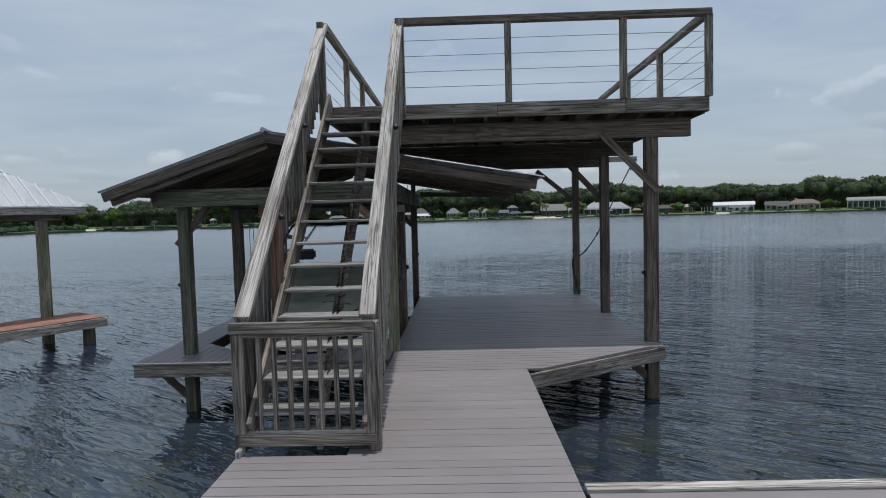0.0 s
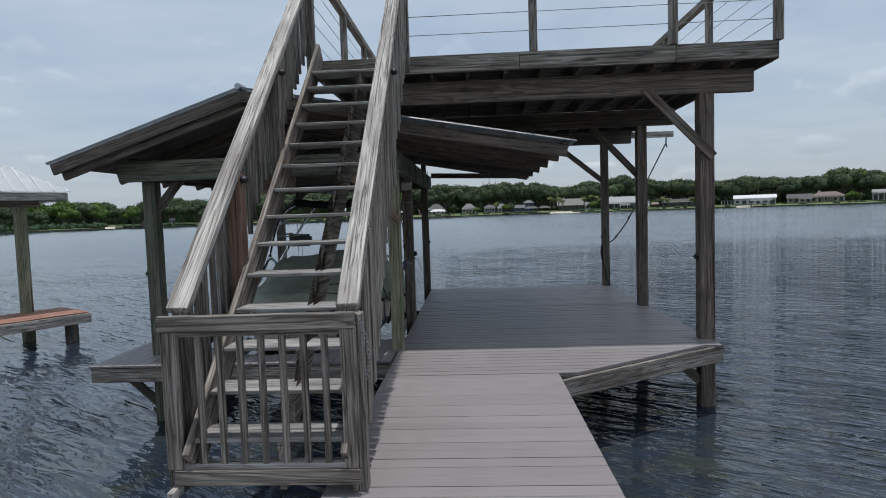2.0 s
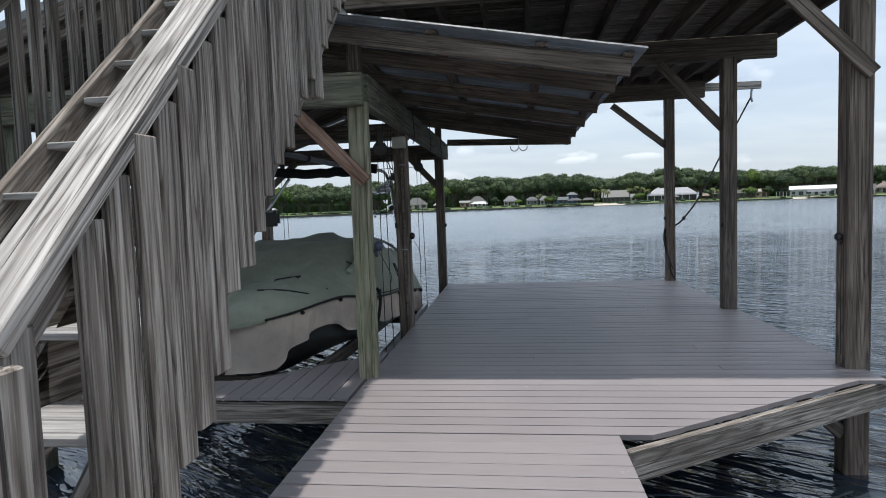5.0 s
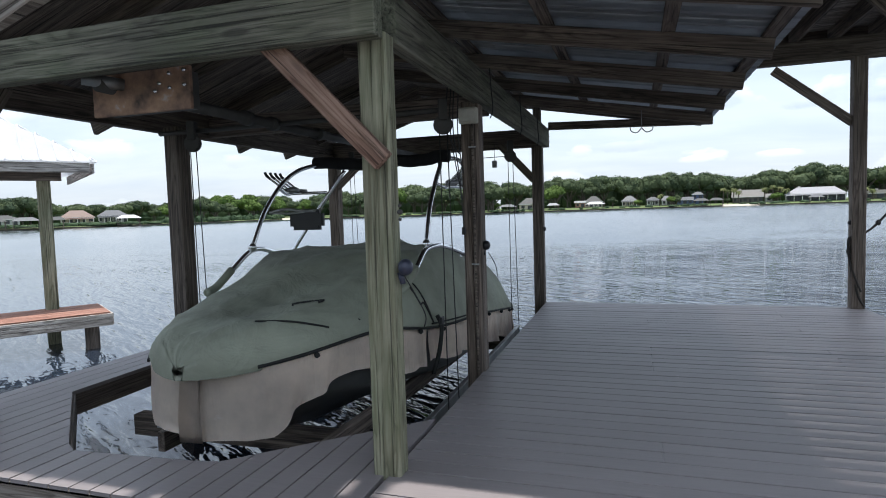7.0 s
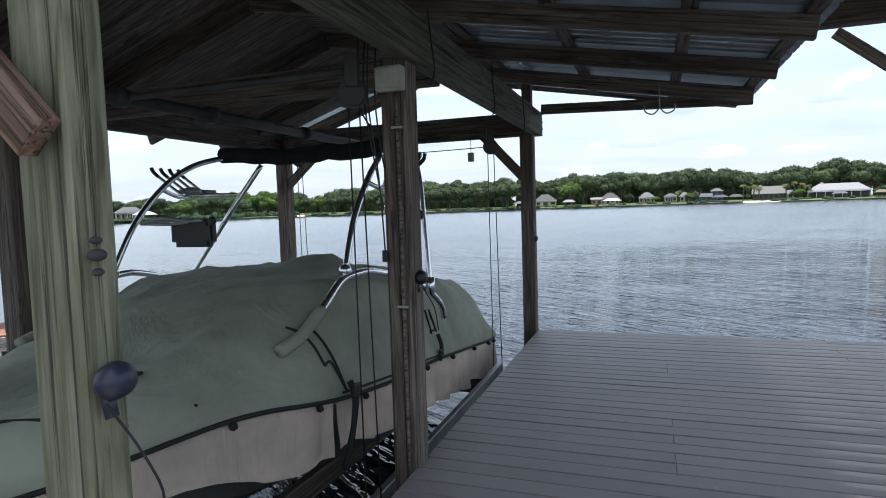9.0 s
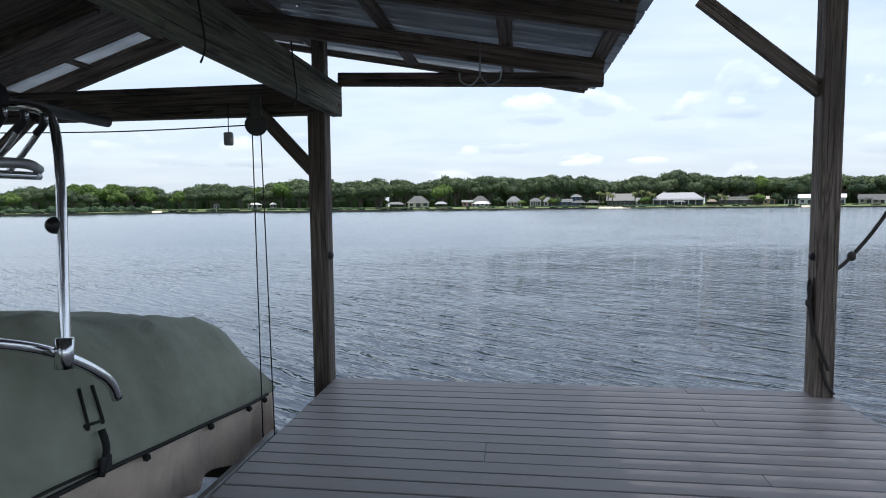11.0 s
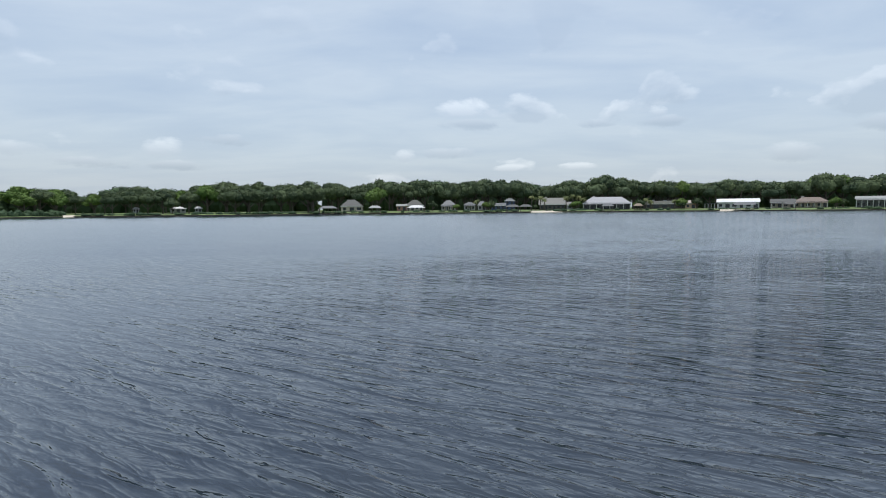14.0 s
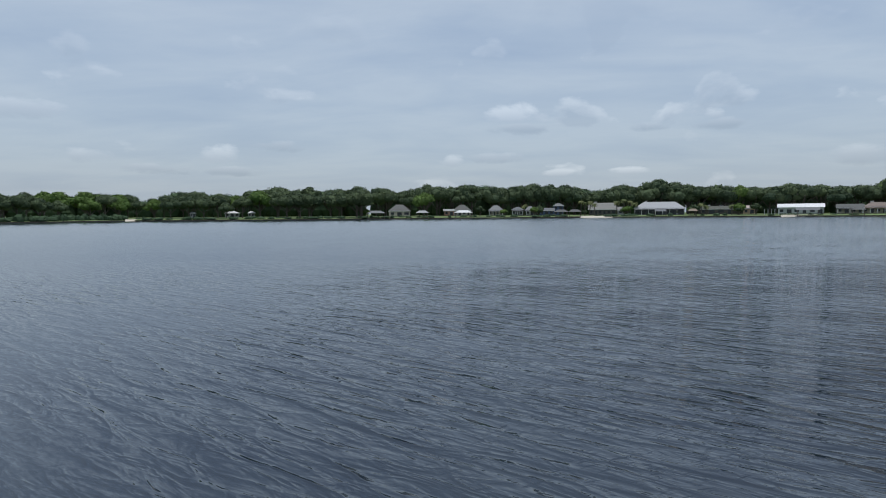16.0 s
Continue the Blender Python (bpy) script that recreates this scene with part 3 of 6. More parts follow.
# braces
for name, p, q, mat in (
    ("brace", (2.44, 7.66, 2.91), (3.20, 7.66, 2.12), POST_BROWN),
    ("brace", (2.36, 10.28, 2.84), (3.07, 10.28, 2.07), DARK_WOOD),
    ("brace", (2.24, 12.83, 2.79), (3.05, 12.83, 2.13), DARK_WOOD),
    ("brace", (-1.04, 12.83, 2.13), (-0.59, 12.83, 1.645), DARK_WOOD),
    ("brace", (-2.98, 12.84, 2.12), (-3.52, 12.84, 1.66), DARK_WOOD),
    ("brace", (-2.98, 7.60, 2.12), (-3.45, 7.52, 1.52), DARK_WOOD),
    ("brace", (-0.99, 7.40, 2.10), (-0.41, 7.42, 1.50), RED_BRACE),
):
    timber(name, p, q, 0.045, 0.10, mat, frame_, label="reddish diagonal brace" if mat is RED_BRACE else "")
timber("brace", (2.75, 7.68, -0.22), (3.06, 7.74, -0.50), 0.045, 0.10, DARK_WOOD, frame_)

# slip roof
RIDGE, RZ, EW, EE = -2.02, 2.975, -4.17, 1.575
RS, RS_E, RN = 7.06, 7.46, 13.45
SL_W, SL_E = 0.332, 0.179


def roof_z(x):
    return RZ - (SL_W * (RIDGE - x) if x < RIDGE else SL_E * (x - RIDGE))


roof = thing("slip_roof", (RIDGE, 10.5, 2.5), "low gabled metal roof on dark rafters over the boat slip", "roof", kind="structure")
for k in range(7):
    for x0, x1 in ((EW + 0.06, RIDGE), (RIDGE, EE - 0.05)):
        h = 0.165 if x0 < RIDGE else (0.05 if k == 6 else 0.13)
        y = RS + 0.05 + 1.055 * k if k or x0 < RIDGE else RS_E + 0.06
        timber("rafter", (x0, y, roof_z(x0) - h / 2 - (0.012 if k == 6 else 0.045)), (x1, y, roof_z(x1) - h / 2 - (0.012 if k == 6 else 0.045)), 0.045, h, DARK_WOOD, roof)
for x in (-4.08, -3.6, -2.9, -2.2, -1.5, -0.7, 0.1, 0.9, 1.50):
    timber("purlin", (x, RS if x < -0.5 else RS_E, roof_z(x) - 0.03), (x, RN, roof_z(x) - 0.03), 0.09, 0.03, DARK_WOOD, roof)
timber("fascia", (EW, RS - 0.03, roof_z(EW) - 0.075), (RIDGE, RS - 0.03, RZ - 0.075), 0.03, 0.12, DARK_WOOD, roof)
timber("fascia", (RIDGE, RS - 0.03, RZ - 0.075), (-0.50, RS - 0.03, roof_z(-0.50) - 0.075), 0.03, 0.12, DARK_WOOD, roof)
# dark panels added below the metal sheet, so the roof's underside reads dark
for x0, x1 in ((EW + 0.03, RIDGE), (RIDGE, -0.75)):
    for k in range(9):
        y0 = RS + 0.01 + k * 0.676
        timber("sheathing", (x0, y0 + 0.335, roof_z(x0) - 0.052), (x1, y0 + 0.335, roof_z(x1) - 0.052), 0.672, 0.012, DARK_WOOD, roof)
for x0, x1, south in ((EW - 0.04, RIDGE, RS), (RIDGE, -0.48, RS), (-0.48, EE + 0.04, RS_E)):
    bm = bmesh.new()
    cols = []
    steps = 260
    for i in range(steps + 1):
        y = south - 0.08 + (RN - south + 0.16) * i / steps
        ph = (y * 4.6) % 1.0
        rib = 0.018 if ph < 0.12 else (0.004 if 0.45 < ph < 0.52 or 0.7 < ph < 0.77 else 0.0)
        cols.append([bm.verts.new((x, y, roof_z(x) + rib)) for x in (x0, (x0 + x1) / 2, x1)])
    for a, b_ in zip(cols, cols[1:]):
        for k in range(2):
            bm.faces.new((a[k], a[k + 1], b_[k + 1], b_[k]))
    bmesh.ops.solidify(bm, geom=bm.faces[:], thickness=0.004)
    part("roof_sheet", bm, GALV, roof)
bm = bmesh.new()
tube_mesh(bm, [(RIDGE, RS - 0.1, RZ + 0.02), (RIDGE, RN + 0.1, RZ + 0.02)], 0.035, 6, False)
part("ridge_cap", bm, GALV, roof)

# staircase
ST_W, ST_E = -1.30, -0.30
stairs = thing("staircase", (-0.8, 4.2, 0), "steep weathered wooden staircase climbing to the sundeck", "staircase")


def rail_z(y):
    return 1.10 + (y - 4.08) * 0.995


def tread_at(k):
    return 3.955 + 0.2285 * k, 0.33 + 0.2135 * k


for k in range(14):
    y, z = tread_at(k)
    timber("tread", (ST_W + 0.10, y + 0.125, z - 0.015), (ST_E - 0.04, y + 0.125, z - 0.015), 0.265, 0.028, TREAD, stairs, up=(0, 0, 1), wobble=0.004)


def stringer(x, thick, depth, mat):
    """A board cut in steps, on which the treads lie."""
    line = []
    for k in range(14):
        y, z = tread_at(k)
        line += [(y + 0.012, z - 0.032), (y + 0.2285, z - 0.032)]
    y0, z0 = line[0]
    y1, z1 = line[-1]
    line += [(y1 + 0.03, z1), (y1 + 0.03, z1 - depth - 0.19), (y0 + 0.05, z0 - depth - 0.10), (y0 + 0.05, 0.02), (y0, 0.02)]
    bm = bmesh.new()
    v0 = [bm.verts.new((y, thick / 2 - x, z)) for y, z in line]
    v1 = [bm.verts.new((y, -thick / 2 - x, z)) for y, z in line]
    bm.faces.new(v0)
    bm.faces.new(v1[::-1])
    for k in range(len(line)):
        j = (k + 1) % len(line)
        bm.faces.new((v0[j], v0[k], v1[k], v1[j]))
    bmesh.ops.triangulate(bm, faces=bm.faces[:], ngon_method="EAR_CLIP")
    bmesh.ops.recalc_face_normals(bm, faces=bm.faces[:])
    part("stringer", bm, mat, stairs, pose(0, 0, 0, 0, 0, 90))


p, q = Vector((0, 3.95, 0.18)), Vector((0, 7.38, 3.40))
for x in (ST_W + 0.08, ST_E - 0.02):
    timber("stringer", (x, p.y, p.z), (x, q.y, q.z), 0.04, 0.24, WEATHERED, stairs)
stringer(-0.70, 0.04, 0.10, WEATHERED)
for side, x in (("l", ST_W), ("r", ST_E)):
    timber("handrail", (x, 4.04, rail_z(4.04)), (x, SD_S + 0.02, rail_z(SD_S)), 0.13, 0.05, BLEACHED, stairs, label="bleached cracked handrail")
    timber("subrail", (x + 0.0, 4.10, rail_z(4.10) - 0.085), (x, SD_S, rail_z(SD_S) - 0.085), 0.04, 0.10, WEATHERED, stairs)
    timber("newel", (x, 4.10, 0.0), (x, 4.10, rail_z(4.10) - 0.03), 0.09, 0.09, WEATHERED, stairs, up=(0, 1, 0))
    y = 4.30
    out = -0.055 if side == "l" else 0.055
    while y < SD_S - 0.04:
        top = rail_z(y) - 0.03
        bottom = top - (1.0 if y < 4.9 else 0.87) - random.uniform(0, 0.05)
        w = random.choice((0.066, 0.07, 0.074)) if side == "l" else random.choice((0.085, 0.085, 0.09))
        timber("picket", (x + out, y, bottom), (x + out, y, top), w, 0.022, WEATHERED, stairs, up=(1, 0, 0), bev=0.003, wobble=0.006)
        y += (0.118 if side == "l" else 0.108) + random.uniform(-0.006, 0.008)
for x, y in ((ST_W + 0.02, 4.95), (ST_W + 0.02, 5.95), (ST_E + 0.02, 5.9)):
    timber("newel", (x, y, rail_z(y) - 1.08), (x, y, rail_z(y) - 0.06), 0.10, 0.10, RED_BRACE if y < 5.5 else WEATHERED, stairs, up=(0, 1, 0))
    bm = bmesh.new()
    bmesh.ops.create_uvsphere(bm, u_segments=12, v_segments=6, radius=0.035, matrix=Matrix.Diagonal((1, 1, 0.8, 1)))
    part("bolt", bm, BLACK, stairs, pose(x + 0.07, y - 0.02, rail_z(y) - 0.10), smooth=True)
for x in (ST_W - 0.02, ST_E + 0.04):
    timber("newel", (x, SD_S - 0.04, 3.15), (x, SD_S - 0.04, 4.44), 0.09, 0.09, WEATHERED, stairs, up=(0, 1, 0))

# gate at the foot of the stairs
GX0, GX1, GY, GZ0, GZ1 = -1.36, -0.235, 3.93, 0.07, 1.05
gate = thing("gate", (-0.8, GY, GZ0), "weathered wooden baluster gate closing the stair foot, chained", "gate")
timber("gate_rail", (GX0, GY - 0.01, GZ1 - 0.045), (GX1, GY - 0.01, GZ1 - 0.045), 0.04, 0.09, WEATHERED, gate)
timber("gate_rail", (GX0 + 0.05, GY, GZ0 + 0.045), (GX1, GY, GZ0 + 0.045), 0.04, 0.09, WEATHERED, gate)
timber("gate_rail", (GX0 + 0.02, GY + 0.05, GZ0 + 0.10), (GX1 - 0.02, GY + 0.05, GZ0 + 0.10), 0.09, 0.03, BLEACHED, gate)
timber("gate_rail", (GX0 + 0.02, GY + 0.05, GZ1 - 0.11), (GX1 - 0.02, GY + 0.05, GZ1 - 0.11), 0.09, 0.03, WEATHERED, gate)
for x in (GX0 + 0.055, GX1 - 0.045):
    timber("stile", (x, GY + 0.005, GZ0 + 0.092), (x, GY + 0.005, GZ1 - 0.092), 0.09, 0.04, WEATHERED, gate, up=(0, 1, 0))
timber("stile", (GX0 + 0.03, GY + 0.09, 0.0), (GX0 + 0.03, GY + 0.09, GZ1 - 0.02), 0.09, 0.09, WEATHERED, gate, up=(0, 1, 0))
timber("stile", (GX1 - 0.02, GY + 0.09, 0.0), (GX1 - 0.02, GY + 0.09, GZ1 - 0.02), 0.09, 0.09, WEATHERED, gate, up=(0, 1, 0))
for k in range(7):
    x = GX0 + 0.21 + k * 0.1215
    timber("baluster", (x, GY + 0.03, GZ0 + 0.09), (x, GY + 0.03, GZ1 - 0.09), 0.036, 0.036, WEATHERED, gate, up=(0, 1, 0), wobble=0.003)
timber("foot_block", (GX0 + 0.05, GY - 0.08, 0.03), (GX0 + 0.05, GY + 0.06, 0.03), 0.04, 0.06, BLEACHED, gate)

chain = thing("chain", (GX1 + 0.03, GY, 0.9), "thin steel chain looped over the gate post", "chain")
pts = [(GX1 + 0.02, GY - 0.02, 1.03), (GX1 + 0.06, GY, 0.90), (GX1 + 0.07, GY + 0.02, 0.76), (GX1 + 0.045, GY + 0.03, 0.66), (GX1 + 0.03, GY + 0.03, 0.80), (GX1 + 0.035, GY + 0.02, 0.98)]
for i in range(len(pts) - 1):
    a, b_ = Vector(pts[i]), Vector(pts[i + 1])
    m = max(2, int((b_ - a).length / 0.022))
    for j in range(m):
        c = a.lerp(b_, (j + 0.5) / m)
        d = (b_ - a).normalized() * 0.014
        s = d.cross(Vector((0, 1, 0) if j % 2 else (1, 0, 0))).normalized() * 0.007
        bm = bmesh.new()
        ring = [c - d + s, c + d + s, c + d - s, c - d - s, c - d + s]
        tube_mesh(bm, ring, 0.0022, 4, False)
        part("link", bm, STEEL, chain)

# sundeck railing
railing = thing("sundeck_railing", (1.3, 10, SD_Z), "weathered sundeck railing with thin wire cables", "railing")
RT = 4.42
timber("top_rail", (ST_E - 0.03, SD_S, RT), (SD_E + 0.03, SD_S, RT), 0.10, 0.09, DARK_WOOD, railing)
timber("top_rail", (SD_E, SD_S + 0.06, RT), (SD_E, SD_N, RT), 0.10, 0.09, WEATHERED, railing)
timber("top_rail", (ST_W, SD_S + 0.06, RT), (ST_W, SD_N, RT), 0.10, 0.09, WEATHERED, railing)
for x, y in ((1.16, SD_S), (2.68, SD_S), (SD_E, SD_S), (SD_E, 9.3), (SD_E, 11.1), (SD_E, SD_N), (ST_W, 9.1), (ST_W, 10.7), (ST_W, SD_N)):
    timber("rail_post", (x, y, 3.33), (x, y, RT - 0.03), 0.085, 0.085, WEATHERED, railing, up=(0, 1, 0))
for k in range(4):
    z = 3.56 + k * 0.205
    tube("wire", [(ST_E, SD_S, z), (SD_E, SD_S, z)], 0.004, STEEL, railing, 5)
    for x in (SD_E, ST_W):
        tube("wire", [(x, SD_S, z), (x, SD_N, z)], 0.004, STEEL, railing, 5)

# boat on its lift
BX, BN, BS = -1.85, 7.64, 12.68
boat = thing("motorboat", (BX, 10, -0.6), "motorboat under green canvas with a beige skirt, on a lift", "boat")


def lerp_table(t, table):
    for (a, va), (b_, vb) in zip(table, table[1:]):
        if t <= b_:
            s = (t - a) / (b_ - a)
            s = s * s * (3 - 2 * s)
            return va + (vb - va) * s
    return table[-1][1]


HALF = ((0, 0.04), (0.005, 0.14), (0.02, 0.29), (0.05, 0.455), (0.10, 0.62), (0.18, 0.79), (0.30, 0.94), (0.45, 1.03), (0.7, 1.04), (0.9, 1.03), (1.0, 0.96))
EDGE = ((0, 0.385), (0.05, 0.41), (0.12, 0.45), (0.18, 0.48), (0.23, 0.465), (0.29, 0.40), (0.34, 0.355), (0.40, 0.325), (0.54, 0.275), (0.62, 0.235), (0.80, 0.12), (1.0, -0.02))
CREST = ((0, 0.42), (0.006, 0.50), (0.02, 0.56), (0.05, 0.625), (0.10, 0.675), (0.16, 0.73), (0.24, 0.79), (0.30, 0.845), (0.38, 0.935), (0.50, 0.945), (0.60, 0.93), (0.67, 0.79), (0.80, 0.71), (0.89, 0.63), (0.955, 0.42), (1.0, 0.17))


def lin(t, table):
    for (a, va), (b_, vb) in zip(table, table[1:]):
        if t <= b_:
            return va + (vb - va) * (t - a) / (b_ - a)
    return table[-1][1]


def sm(t, table):
    w = 0.03 * min(1.0, t / 0.1)
    return (lin(max(0, t - w), table) + 2 * lin(t, table) + lin(min(1, t + w), table)) / 4


bm = bmesh.new()
NS, NR = 96, 36
grid = []
for i in range(NS + 1):
    t = (i / NS) ** 1.5
    y = BN + (BS - BN) * t
    half, edge, crest = sm(t, HALF), sm(t, EDGE), sm(t, CREST)
    row = []
    for j in range(NR + 1):
        u = j / NR * 2 - 1
        a = abs(u)
        bow_power = 2.6 + 2.6 * min(1, max(0, (t - 0.22) / 0.14)) - 0.3 * min(1, max(0, (t - 0.62) / 0.1))
        prof = (1 - a ** bow_power) ** (1 / (1.6 - 0.4 * min(1, max(0, (t - 0.2) / 0.2))))
        box = 1 - 0.03 * a if a < 0.70 else 0.979 * (1 - ((a - 0.70) / 0.30) ** 1.6)
        boxy = min(1, max(0, (t - 0.31) / 0.07)) * (1 - 0.25 * min(1, max(0, (t - 0.62) / 0.1)))
        prof += (box - prof) * boxy
        z = edge + (crest - edge) * prof
        if t < 0.34:
            dip = math.exp(-((t - 0.15) / 0.09) ** 2) * math.exp(-(u / 0.55) ** 2)
            z -= 0.13 * dip
        peak = math.exp(-(((y - 10.85) / 0.28) ** 2)) * math.exp(-(u / 0.3) ** 2)
        z += 0.12 * peak - 0.03 * math.exp(-(((y - 10.1) / 0.3) ** 2)) * math.exp(-(u / 0.5) ** 2)
        fold = 1 - abs(noise.noise(Vector((u * 1.6 + y * 0.9, y * 1.3 - u * 0.8, 7)))) * 2
        hollow = math.exp(-(((y - 8.72 - 0.2 * u) / 0.30) ** 2)) * math.exp(-(((u - 0.25) / 0.35) ** 2))
        z += hollow * (0.012 * math.sin(30 * (y - 8.72) + 14 * u) - 0.03)
        z += 0.028 * max(0, 1 - abs(u - 0.62 + 0.25 * (t - 0.1)) / 0.16) * min(1, t / 0.1) * (1 if t < 0.33 else 0)
        z += 0.020 * max(0, 1 - abs(noise.noise(Vector((u * 3.1 - y * 0.5, y * 2.3 + u * 1.9, 11)))) * 5) * min(1, max(0, (t - 0.3) / 0.1))
        z += 0.025 * noise.noise(Vector((u * 2.2, y * 1.9, 0))) + 0.022 * max(0, fold) ** 6 + 0.008 * noise.noise(Vector((u * 6, y * 6, 4)))
        x = BX + half * u * (1 - 0.05 * (1 - a)) 
        if t > 0.985 and a < 0.97:
            z = min(z, edge + (crest - edge) * prof)
        row.append(bm.verts.new((x, y, z)))
    # hem tucked under the gunwale
    grid.append([bm.verts.new((row[0].co.x + 0.02, y, edge - 0.05))] + row + [bm.verts.new((row[-1].co.x - 0.02, y, edge - 0.05))])
for a, b_ in zip(grid, grid[1:]):
    for k in range(len(a) - 1):
        bm.faces.new((a[k], a[k + 1], b_[k + 1], b_[k]))
bm.faces.new([v for v in grid[0]])
bm.faces.new([v for v in grid[-1]][::-1])
cover = part("cover", bm, GREEN_CANVAS, boat, label="faded dark green canvas cover", smooth=True)

# skirt hung from the hem, wavy with a ragged lower edge
bm = bmesh.new()
prev = None
N = 420
loop = []
for i in range(N + 1):
    s = i / N
    if s < 0.5:
        t, side = (1 - s * 2) ** 1.6, -1
    else:
        t, side = ((s - 0.5) * 2) ** 1.6, 1
    loop.append((t, side))
arc = 0.0
was = None
for i, (t, side) in enumerate(loop):
    y = BN + (BS - BN) * t
    half, edge = sm(t, HALF), sm(t, EDGE)
    here = Vector((side * half, y, 0))
    arc += (here - was).length if was else 0.0
    was = here
    nose = max(0.0, 1 - t / 0.05)
    drop = lin(t, ((0, 0.42), (0.055, 0.42), (0.075, 0.31), (0.10, 0.26), (0.16, 0.24), (0.2, 0.28), (0.24, 0.32), (0.29, 0.28), (0.331, 0.31), (0.337, 0.25), (0.5, 0.31), (0.8, 0.33), (1, 0.36))) + 0.05 * noise.noise(Vector((t * 9, side, 0))) + 0.03 * noise.noise(Vector((arc * 2.6, 0, 3)))
    col = []
    for k in range(7):
        f = k / 6
        wave = 0.026 * f * math.sin(arc * 17 + 2.2 * math.sin(arc * 4.1)) + 0.04 * f * noise.noise(Vector((arc * 3.3, 1, f)))
        x = BX + side * (half - 0.015 - 0.10 * nose + wave * (1 - nose * 0.5))
        yy = y + 0.11 * nose - 0.012 + wave * nose
        col.append(bm.verts.new((x, yy, edge - 0.03 - drop * f)))
    gap = N // 2 + 1 <= i <= N // 2 + 5 or abs(t - 0.334) < 0.0035
    if prev and not gap:
        for k in range(6):
            bm.faces.new((prev[k], col[k], col[k + 1], prev[k + 1]))
    prev = col
bmesh.ops.solidify(bm, geom=bm.faces[:], thickness=0.004)
part("skirt", bm, BEIGE_CANVAS, boat, label="hanging beige canvas skirt", smooth=True)

# hem cord and ties
for side in (-1, 1):
    pts = []
    for i in range(1, 25):
        t = i / 25
        pts.append((BX + side * (sm(t, HALF) + 0.005), BN + (BS - BN) * t, sm(t, EDGE) - 0.02))
    tube("hem", pts, 0.011, SEAM, boat, 6)
    for t in (0.10, 0.2, 0.3, 0.38, 0.55, 0.66, 0.78, 0.88, 0.94):
        bm = bmesh.new()
        bmesh.ops.create_icosphere(bm, subdivisions=1, radius=0.022)
        part("tie", bm, SEAM, boat, pose(BX + side * (sm(t, HALF) + 0.012), BN + (BS - BN) * t, sm(t, EDGE) - 0.045))

# hull under the skirt
bm = bmesh.new()
rows = []
for i in range(25):
    t = 0.05 + 0.93 * i / 24
    y = BN + (BS - BN) * t
    half, edge = sm(t, HALF) * (0.94 if t > 0.2 else 0.70 + 1.2 * t), sm(t, EDGE) - 0.06
    keel = lin(t, ((0, 0.1), (0.1, -0.2), (0.3, -0.42), (0.6, -0.50), (1, -0.50)))
    chine = lin(t, ((0, 0.2), (0.2, 0.02), (0.5, -0.2), (1, -0.32)))
    rows.append([bm.verts.new((BX + s * half * w, y, z)) for s, w, z in ((-1, 1, edge), (-1, 0.93, chine + 0.06), (-1, 0.82, chine), (-1, 0.4, (keel + chine) / 2), (1, 0, keel), (1, 0.4, (keel + chine) / 2), (1, 0.82, chine), (1, 0.93, chine + 0.06), (1, 1, edge))])
for a, b_ in zip(rows, rows[1:]):
    for k in range(8):
        bm.faces.new((a[k], a[k + 1], b_[k + 1], b_[k]))
bm.faces.new(rows[0])
bm.faces.new(rows[-1][::-1])
part("hull", bm, HULL, boat, label="dark grey fibreglass hull", smooth=True)

